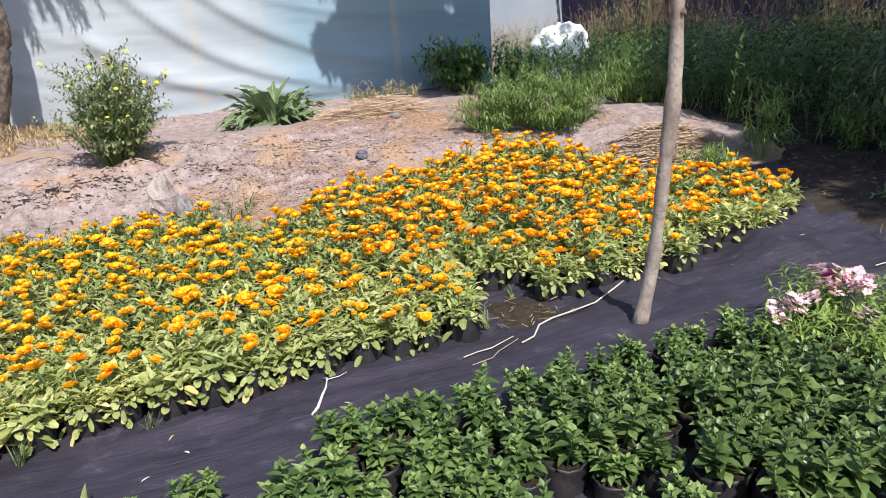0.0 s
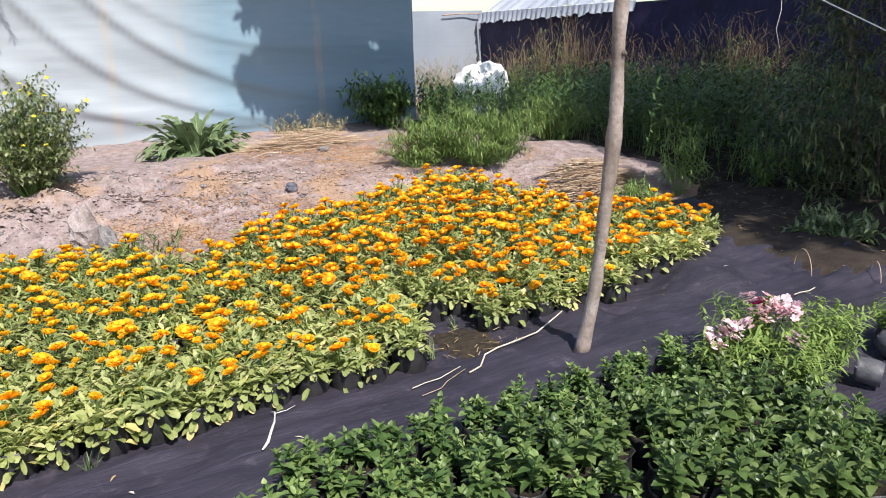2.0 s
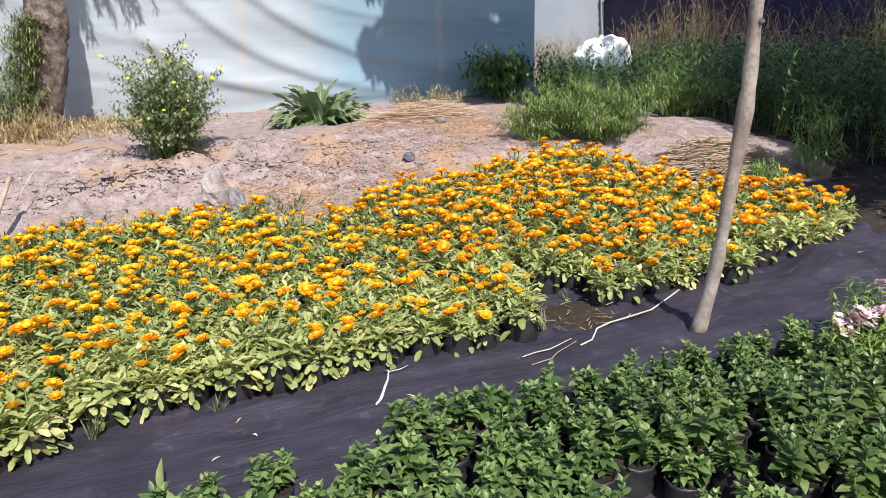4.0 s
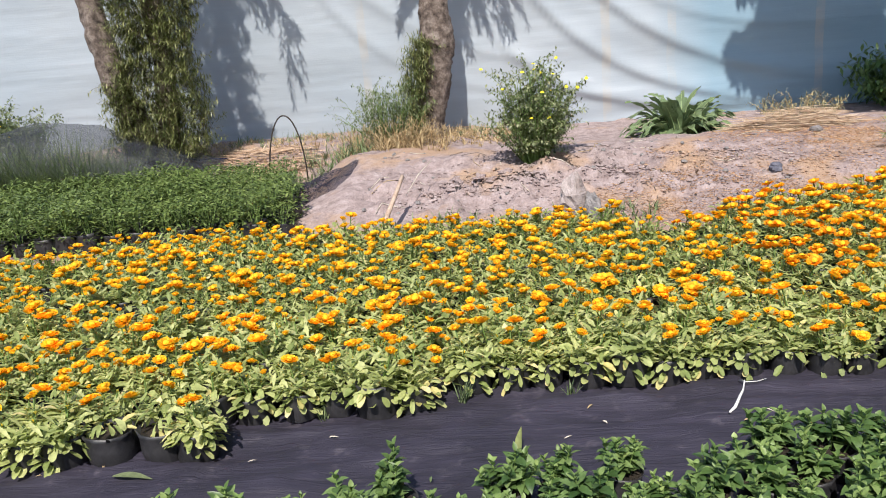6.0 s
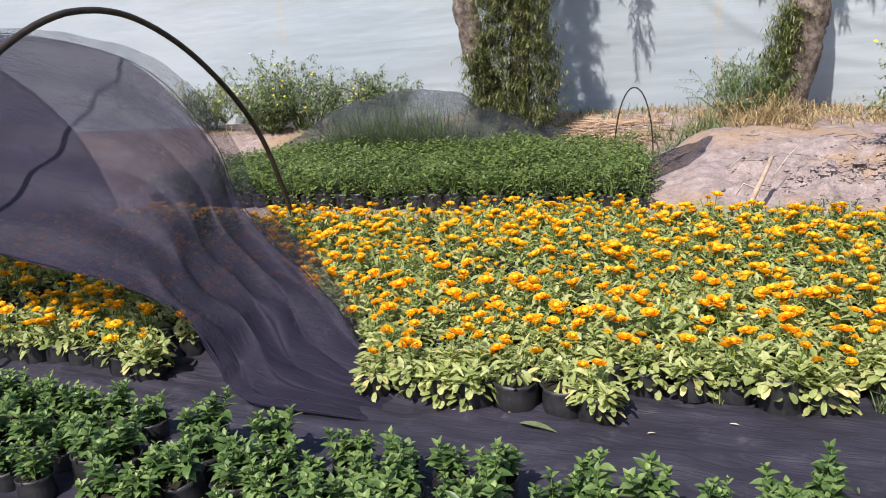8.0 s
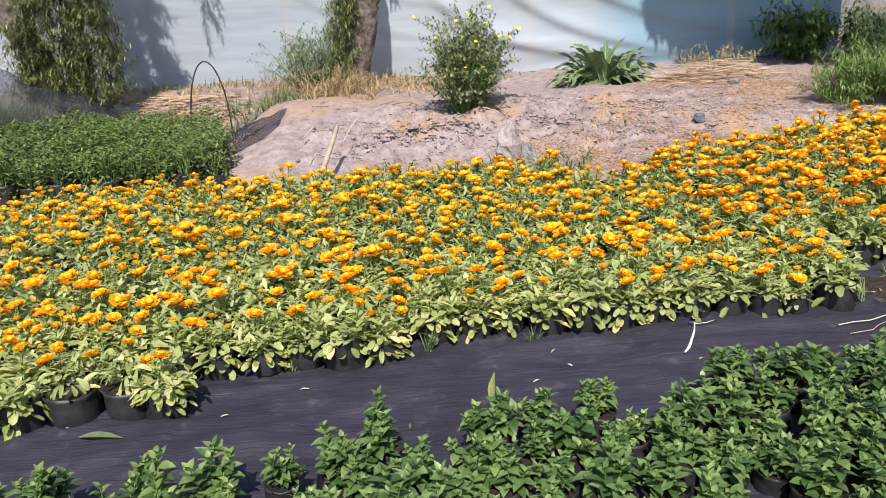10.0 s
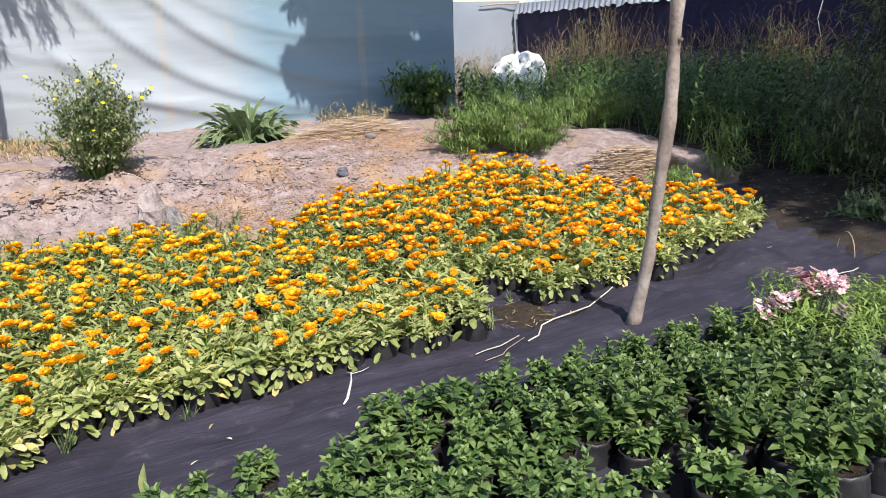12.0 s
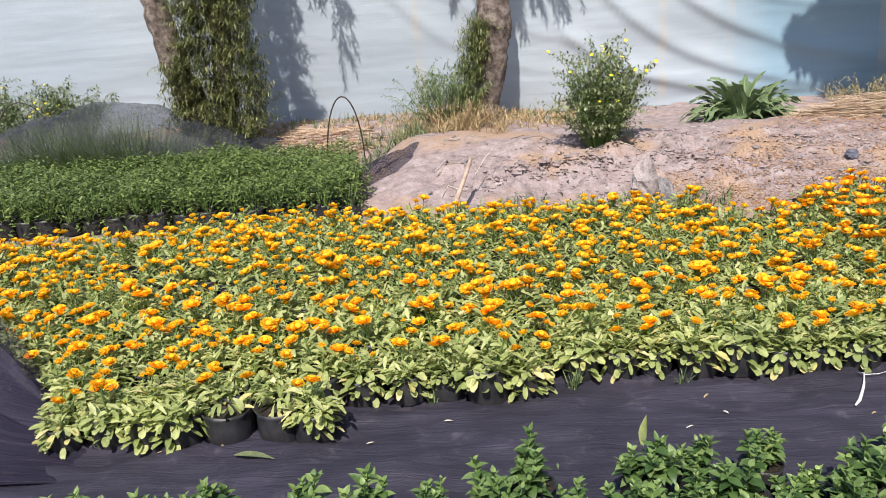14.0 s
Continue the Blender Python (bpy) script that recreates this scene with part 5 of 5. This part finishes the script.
def arch(name, foot_a, foot_b, tall, r, mat, label, lean=(0, 0)):
    pts = []
    for i in range(21):
        t = math.pi * i / 20
        s = 0.5 - 0.5 * math.cos(t)
        z = math.sin(t)
        pts.append((foot_a[0] + (foot_b[0] - foot_a[0]) * s + lean[0] * z, foot_a[1] + (foot_b[1] - foot_a[1]) * s + lean[1] * z, foot_a[2] + tall * z))
    return rod(name, pts, r, mat, label, "hoop")


arch("small_hoop", (-2.33, 5.2, 0.1), (-1.93, 5.2, 0.1), 0.70, 0.008, M["hoop"], "thin dark hoop bent over the seedlings", (0.02, 0))
arch("small_hoop", (4.06, -0.02, 0.0), (3.93, -0.22, 0.0), 0.15, 0.0025, M["stick"], "small bent wire hoop in the black cloth")
arch("small_hoop", (4.22, -0.38, 0.0), (4.12, -0.5, 0.0), 0.12, 0.0025, M["stick"], "small bent wire hoop in the black cloth")
arch("small_hoop", (-6.4, 5.7, 0.1), (-5.6, 5.8, 0.1), 0.85, 0.006, M["hoop"], "thin dark hoop before the weeds")

# ---- net tunnel at the far end of the bed ----
def bezier(points, s):
    """A smooth curve through points, s from 0 to 1 (Catmull-Rom)."""
    n = len(points) - 1
    k = min(n - 1, int(s * n))
    t = s * n - k
    p = [Vector(points[min(max(k + d, 0), n)]) for d in (-1, 0, 1, 2)]
    return 0.5 * ((2 * p[1]) + (p[2] - p[0]) * t + (2 * p[0] - 5 * p[1] + 4 * p[2] - p[3]) * t * t + (3 * p[1] - p[0] - 3 * p[2] + p[3]) * t ** 3)


LEG = [(1.95, 0.0), (1.82, 0.42), (1.66, 0.82), (1.40, 1.17), (1.03, 1.49), (0.66, 1.68), (0.35, 1.73)]
for x in (-4.1, -6.0, -8.0):
    side = [(x, y, z) for y, z in LEG]
    other = [(x, 0.70 - y, z) for y, z in LEG[:-1]]
    whole = side + other[::-1]
    rod("tunnel_hoop", [bezier(whole, i / 60) for i in range(61)], 0.019, M["hoop"], "bent dark hose hoop of the net tunnel", "hoop", 9)


def draped_net():
    upper = [(-6.0, 0.45, 1.74), (-4.9, 0.45, 1.66), (-4.0, 0.5, 1.42), (-3.44, 0.4, 1.0), (-3.26, 0.33, 0.68), (-3.0, 0.22, 0.50), (-2.66, 0.06, 0.35), (-2.44, -0.05, 0.24), (-2.2, -0.17, 0.10), (-2.0, -0.26, 0.04), (-1.85, -0.34, -0.01)]
    lower = [(-6.0, -0.75, 0.9), (-4.9, -0.72, 0.76), (-3.9, -0.66, 0.62), (-3.2, -0.62, 0.49), (-2.95, -0.60, 0.41), (-2.77, -0.60, 0.29), (-2.67, -0.60, 0.15), (-2.58, -0.64, 0.06), (-2.4, -0.70, 0.05), (-2.1, -0.66, 0.035), (-1.85, -0.60, -0.01)]
    m = Mesh()

    def at(u, v):
        a, b = bezier(lower, u), bezier(upper, u)
        p = a.lerp(b, v)
        slack = math.sin(math.pi * v)
        p.z -= 0.04 * slack * smooth(0.8, 0.4, u)
        p.z += 0.010 * math.sin(v * 26 + 6 * wob(u * 5, v)) * smooth(0.95, 0.6, u) + 0.03 * wob(u * 12, v * 5, 2) * smooth(1.0, 0.7, u)
        p.y += 0.02 * math.sin(v * 30 + 4 * wob(u * 4, v, 5))
        p.z = max(p.z, (0.05 + 0.02 * wob(p.x * 4, p.y * 7)) * smooth(1.0, 0.82, u))
        return p

    sheet(m, 110, 44, at)
    root = tagged(new("draped_shade_net"), "black see-through shade net draped from the hoops", "shade net")
    part("net_sweep", m.data("net_sweep", [M["net_open"]]), root, "gathered net sweeping down to the ground")
    m = Mesh()
    sheet(m, 110, 5, lambda u, v: at(u, 1.0) + Vector((0.0, 0.16 * v, 0.03 * v + 0.02 * v * wob(u * 30, v * 3, 6))) * smooth(0.9, 0.55, u))
    part("net_fringe", m.data("net_fringe", [M["net_fringe"]]), root, "worn open edge of the net")
    m = Mesh()

    def arc(u, v):
        pts = [(y, z) for y, z in LEG] + [(0.70 - y, z) for y, z in LEG[:-1]][::-1]
        y, z, _ = bezier([(a, b, 0) for a, b in pts], v)
        return (-6.0 - 4 * u, y + 0.01 * wob(u * 8, v * 8), z + 0.025 - 0.10 * math.sin(math.pi * ((u * 2) % 1.0)) * math.sin(math.pi * v))

    sheet(m, 40, 40, arc)
    part("tunnel_cover", m.data("tunnel_cover", [M["net_open"]]), root, "net stretched over the hoops")
    for k, line in (("hem", upper), ("hem", lower)):
        h = Mesh()
        tube(h, [bezier(line, i / 60) + Vector((0, 0, 0.002)) for i in range(61)], 0.003, 5)
        part(k, h.data("hem", [M["net_open"]]), root)


draped_net()


def net_hump():
    m = Mesh()

    def at(u, v):
        x, y = -6.9 + 3.9 * u, 4.95 + 0.95 * v
        k = 0.72 * math.sin(math.pi * u) ** 0.9 * (1 - 0.55 * abs(v - 0.4) ** 1.5) + 0.07 * wob(u * 7, v * 4) + 0.03 * wob(u * 22, v * 9, 3)
        return (x, y, max(height(x, y), 0) + max(0.0, k) * smooth(-0.02, 0.2, v) * smooth(1.02, 0.8, v) + 0.08)

    sheet(m, 70, 26, at)
    root = tagged(new("net_cover"), "grey shade net over a hump of grass", "shade net")
    part("net_sheet", m.data("net_sheet", [M["net_thin"]]), root)
    for v in (0.0, 1.0):
        h = Mesh()
        tube(h, [at(i / 60, v) for i in range(61)], 0.008, 5)
        part("hem", h.data("hem", [M["net_wall"]]), root)
    h = Mesh()

    def heap(u, v):
        x, y = -2.12 + 0.85 * u + 0.06 * wob(v * 3, 1), 4.0 + 0.8 * v + 0.06 * wob(u * 3, 7)
        dome = math.sin(math.pi * u ** 0.8) * math.sin(math.pi * v)
        crease = abs(wob(u * 4 + v * 2, v * 6, 3)) * 0.10 + 0.035 * wob(u * 12, v * 14)
        return (x, y, max(height(x, y), 0) - 0.02 + dome ** 0.8 * (0.21 + 0.07 * wob(u * 3, v * 3) - crease))

    sheet(h, 44, 40, heap)
    tagged(new("crumpled_net", h.data("crumpled_net", [M["net_loose"]])), "crumpled black shade net lying beside the bank", "shade net")


net_hump()
field("covered_grass", [(-6.6, -3.4, 5.05, 5.7, 600, 0.46), (-6.0, -3.9, 5.0, 5.5, 760, 0.72), (-5.6, -4.2, 5.0, 5.4, 520, 0.86)], "long grass under the net", "grass", [M["grey_leaf"]], "grass")


# ---- pinks and loose bags beside the leafy bed ----
def pinks(at, heads, tall, label, seed_mats):
    root = new("dianthus_plant")
    root.matrix_basis = pose(at[0], at[1], 0.02)
    part("grow_bag", BAG, root)
    m = Mesh()
    tips = []
    for i in range(34):
        a, r = rnd(0, 6.28), 0.12 * math.sqrt(random.random())
        pts = twiggy(m, (r * 0.4 * math.cos(a), r * 0.4 * math.sin(a), 0.08), (r * math.cos(a) * 5, r * math.sin(a) * 5, 1.0), tall * rnd(0.5, 0.75), 13, 0.045, 0.014, droop=0.35, r=0.0022)
        tips.append(pts[-1])
    stalks = []
    for i in range(heads):
        a, r = rnd(0, 6.28), 0.10 * math.sqrt(random.random())
        p = Vector((r * math.cos(a), r * math.sin(a), tall * rnd(0.85, 1.08)))
        tube(m, [(0, 0, 0.08), p * 0.6, p], 0.0025, 4, mat=1, cap=False)
        stalks.append(p)
    part("foliage", m.data("foliage", [M["weed_leaf"], M["stem"]]), root)
    for p in stalks:
        f = Mesh()
        for b in range(15):
            o = Vector((rnd(-0.034, 0.034), rnd(-0.034, 0.034), rnd(-0.022, 0.022)))
            for k in range(5):
                t = 2 * math.pi * k / 5 + rnd(-0.2, 0.2)
                leaf(f, o, (math.cos(t), math.sin(t) - 0.3, rnd(0.2, 0.9)), 0.016, 0.016, droop=0.3, rows=2, shape="spoon")
        part("flower_head", f.data("flower_head", [M[random.choice(seed_mats)]]), root).matrix_basis = pose(*p, rnd(10, 40), rnd(-20, 20), rnd(0, 360))
    return tagged(root, label, "dianthus")


pinks((2.39, -0.88), 6, 0.25, "pale pink dianthus in bloom in a black grow bag", ["pink"])
pinks((2.66, -0.87), 10, 0.31, "pale pink dianthus thick with bloom in a black bag", ["pink"])
pinks((2.64, -0.74), 1, 0.29, "green dianthus with one magenta flower head", ["magenta"])
pinks((2.50, -1.12), 1, 0.24, "green dianthus with one pale pink head", ["pink"])
pinks((2.80, -1.02), 0, 0.27, "green dianthus without flowers in a bag", ["pink"])
pinks((2.95, -0.92), 0, 0.25, "green dianthus without flowers in a bag", ["pink"])
pinks((3.30, -1.02), 0, 0.20, "green dianthus without flowers in a bag", ["pink"])

for x, y, tilt, turn in ((2.62, -1.13, 6, 160), (2.90, -1.20, 84, 205), (3.16, -1.12, 78, 150)):
    ob = new("loose_grow_bag")
    ob.matrix_basis = pose(x, y, 0.02 + (0.05 if tilt > 30 else 0.0), tilt, 0, turn)
    part("bag", bag_mesh("bag", 0.052, 0.095, M["grey_bag"]), ob)
    tagged(ob, "dusty grey plastic grow bag without a plant", "grow bag")


# ---- loose rods and threads before the net house ----
rod("thin_rod", [(8.75, 11.52, 1.83), (9.2, 11.52, 1.86), (9.72, 11.5, 1.85)], 0.014, M["stick"], "thin pale rod sticking out beside the roof", "rod")
rod("thread", [(9.5, 4.12, 1.92), (9.5, 4.10, 1.6), (9.49, 4.15, 1.35), (9.5, 4.08, 1.1)], 0.004, M["root"], "torn white thread hanging before the net wall", "thread", 5)

# ---- litter on the black cloth ----
rod("white_root", laid((0.845, -0.07), (0.855, -0.10), (0.835, -0.15), (0.80, -0.22), (0.765, -0.28), (0.73, -0.33)), [0.002, 0.0035, 0.004, 0.005, 0.006, 0.003], M["root"], "bleached white root lying on the black cloth", "root")
rod("thin_twig", laid((0.85, -0.11), (0.90, -0.105), (0.94, -0.085)), 0.0014, M["root"], "thin bleached twig on the black cloth", "twig", 5)
rod("rope", laid((2.56, 0.20), (2.35, 0.09), (2.17, 0.01), (1.98, -0.06), (1.88, -0.08), (1.80, -0.10), (1.73, -0.17), (1.66, -0.19)), 0.0038, M["twig"], "pale rope lying beside the bed", "rope")
rod("thin_twig", laid((1.66, -0.12), (1.54, -0.15), (1.47, -0.15), (1.40, -0.17)), 0.0024, M["twig"], "pale dry twig on the black cloth", "twig", 5)
rod("thin_twig", laid((1.66, -0.16), (1.55, -0.19), (1.50, -0.23), (1.40, -0.25)), 0.0018, M["stick"], "pale dry twig on the black cloth", "twig", 5)
rod("thin_twig", laid((3.54, -0.38), (3.62, -0.36), (3.67, -0.38), (3.73, -0.37), up=0.02), 0.0032, M["twig"], "pale bent twig on the black cloth", "twig", 5)
rod("line", [(5.0, -0.44, 1.07), (5.0, 0.08, 1.31), (5.0, 0.6, 1.55), (5.0, 2.0, 2.2)], 0.0045, M["root"], "thin white line stretched above the weeds", "rope")
for i in range(44):
    x = rnd(-2.6, 4.3)
    y = rnd(-0.66, -0.12) if x < 2.3 else rnd(-0.45, 0.35)
    m = Mesh()
    leaf(m, (0, 0, 0), (1, 0, 0.1), rnd(0.015, 0.045), rnd(0.004, 0.011), droop=0.25, fold=0.6, rows=3)
    ob = new("dry_leaf", m.data("dry_leaf", [random.choice([M["dry"], M["twig"], M["grey_leaf"]])]))
    ob.matrix_basis = pose(x, y, cloth_height(x, y) + 0.006, 0, 0, rnd(0, 360))
    tagged(ob, "dry pale leaf lying on the black cloth", "dry leaf", "dry leaves on the cloth")

def tuft(x, y, n, tall, mat, label):
    m = Mesh()
    for i in range(n):
        leaf(m, (rnd(-0.015, 0.015), rnd(-0.015, 0.015), 0), (rnd(-0.5, 0.5), rnd(-0.5, 0.5), 1), tall * rnd(0.6, 1.1), 0.006, droop=rnd(0.2, 1.2), rows=4, shape="lance")
    ob = new("grass_tuft", m.data("grass_tuft", [mat]))
    ob.matrix_basis = pose(x, y, cloth_height(x, y) - 0.004)
    tagged(ob, label, "grass")


for x, y, n, t in ((-0.19, -0.10, 26, 0.11), (-0.72, -0.14, 14, 0.09), (0.22, -0.08, 18, 0.08), (1.62, 0.05, 16, 0.10), (1.9, 0.3, 14, 0.08), (-1.9, -0.42, 12, 0.08)):
    tuft(x, y, n, t, M["grey_leaf"], "small pale grass tuft at the edge of the bed")


def fallen_leaf():
    m = Mesh()
    leaf(m, (0, 0, 0), (1, 0.1, 0.12), 0.15, 0.035, droop=0.25, fold=0.5, rows=6)
    ob = new("fallen_leaf", m.data("fallen_leaf", [M["shrub_leaf"]]))
    ob.matrix_basis = pose(-1.36, -0.53, cloth_height(-1.3, -0.54) + 0.012, 0, 0, -14)
    tagged(ob, "long pale green leaf lying on the black cloth", "leaf")


fallen_leaf()


def standing_leaf():
    m = Mesh()
    leaf(m, (0, 0, 0), (0.12, 0.1, 1), 0.11, 0.034, droop=0.1, fold=0.5, rows=5)
    ob = new("stray_leaf", m.data("stray_leaf", [M["calendula_leaf"]]))
    ob.matrix_basis = pose(0.0, -0.50, cloth_height(0.0, -0.50) - 0.004)
    tagged(ob, "single pale leaf sprouting through the black cloth", "leaf")


standing_leaf()


def withered(x, y, turn):
    root = new("withered_plant")
    root.matrix_basis = pose(x, y, 0.012, 0, 0, turn)
    part("grow_bag", BIG_BAG, root)
    m = Mesh()
    for i in range(26):
        t = i * 2.4 + rnd(-0.5, 0.5)
        h = rnd(0.11, 0.19)
        leaf(m, (0.035 * math.cos(t), 0.035 * math.sin(t), h), (math.cos(t), math.sin(t), rnd(-0.2, 1.6)), rnd(0.035, 0.08), rnd(0.014, 0.03), droop=rnd(0.6, 2.8), fold=rnd(0.1, 0.7), rows=4, mat=1 if h > 0.12 or i % 3 == 0 else 0, shape="spoon", roll=rnd(-1.0, 1.0))
    part("foliage", m.data("foliage", [M["pale_leaf"], M["calendula_leaf"]]), root)
    tagged(root, "withered yellow seedling in a black grow bag", "seedling")


withered(-1.43, -0.37, 20)
withered(-1.24, -0.36, 140)


def soil_patch():
    m = Mesh()
    sheet(m, 20, 20, lambda u, v: (1.66 + 0.36 * u, -0.10 + 0.44 * v, cloth_height(1.66 + 0.36 * u, -0.10 + 0.44 * v) - 0.02 + 0.036 * math.sin(math.pi * u) ** 0.5 * math.sin(math.pi * v) ** 0.5 + 0.008 * wob(u * 12, v * 12)))
    tagged(new("soil_patch", m.data("soil_patch", [M["soil"]])), "bare brown soil between the flower bags", "soil", kind="structure")
    litter = Mesh()
    for i in range(34):
        x, y, t = rnd(1.66, 2.02), rnd(-0.10, 0.30), rnd(0, 6.28)
        z = cloth_height(x, y) + 0.024
        d, w = Vector((math.cos(t), math.sin(t), 0)) * rnd(0.01, 0.035), Vector((-math.sin(t), math.cos(t), 0.2)) * 0.0018
        p = Vector((x, y, z))
        litter.add([p - d - w, p - d + w, p + d + w, p + d - w], [(0, 1, 2, 3)])
    tagged(new("root_litter", litter.data("root_litter", [M["dry"]])), "dry roots and straw on the soil", "straw", kind="stuff")


soil_patch()
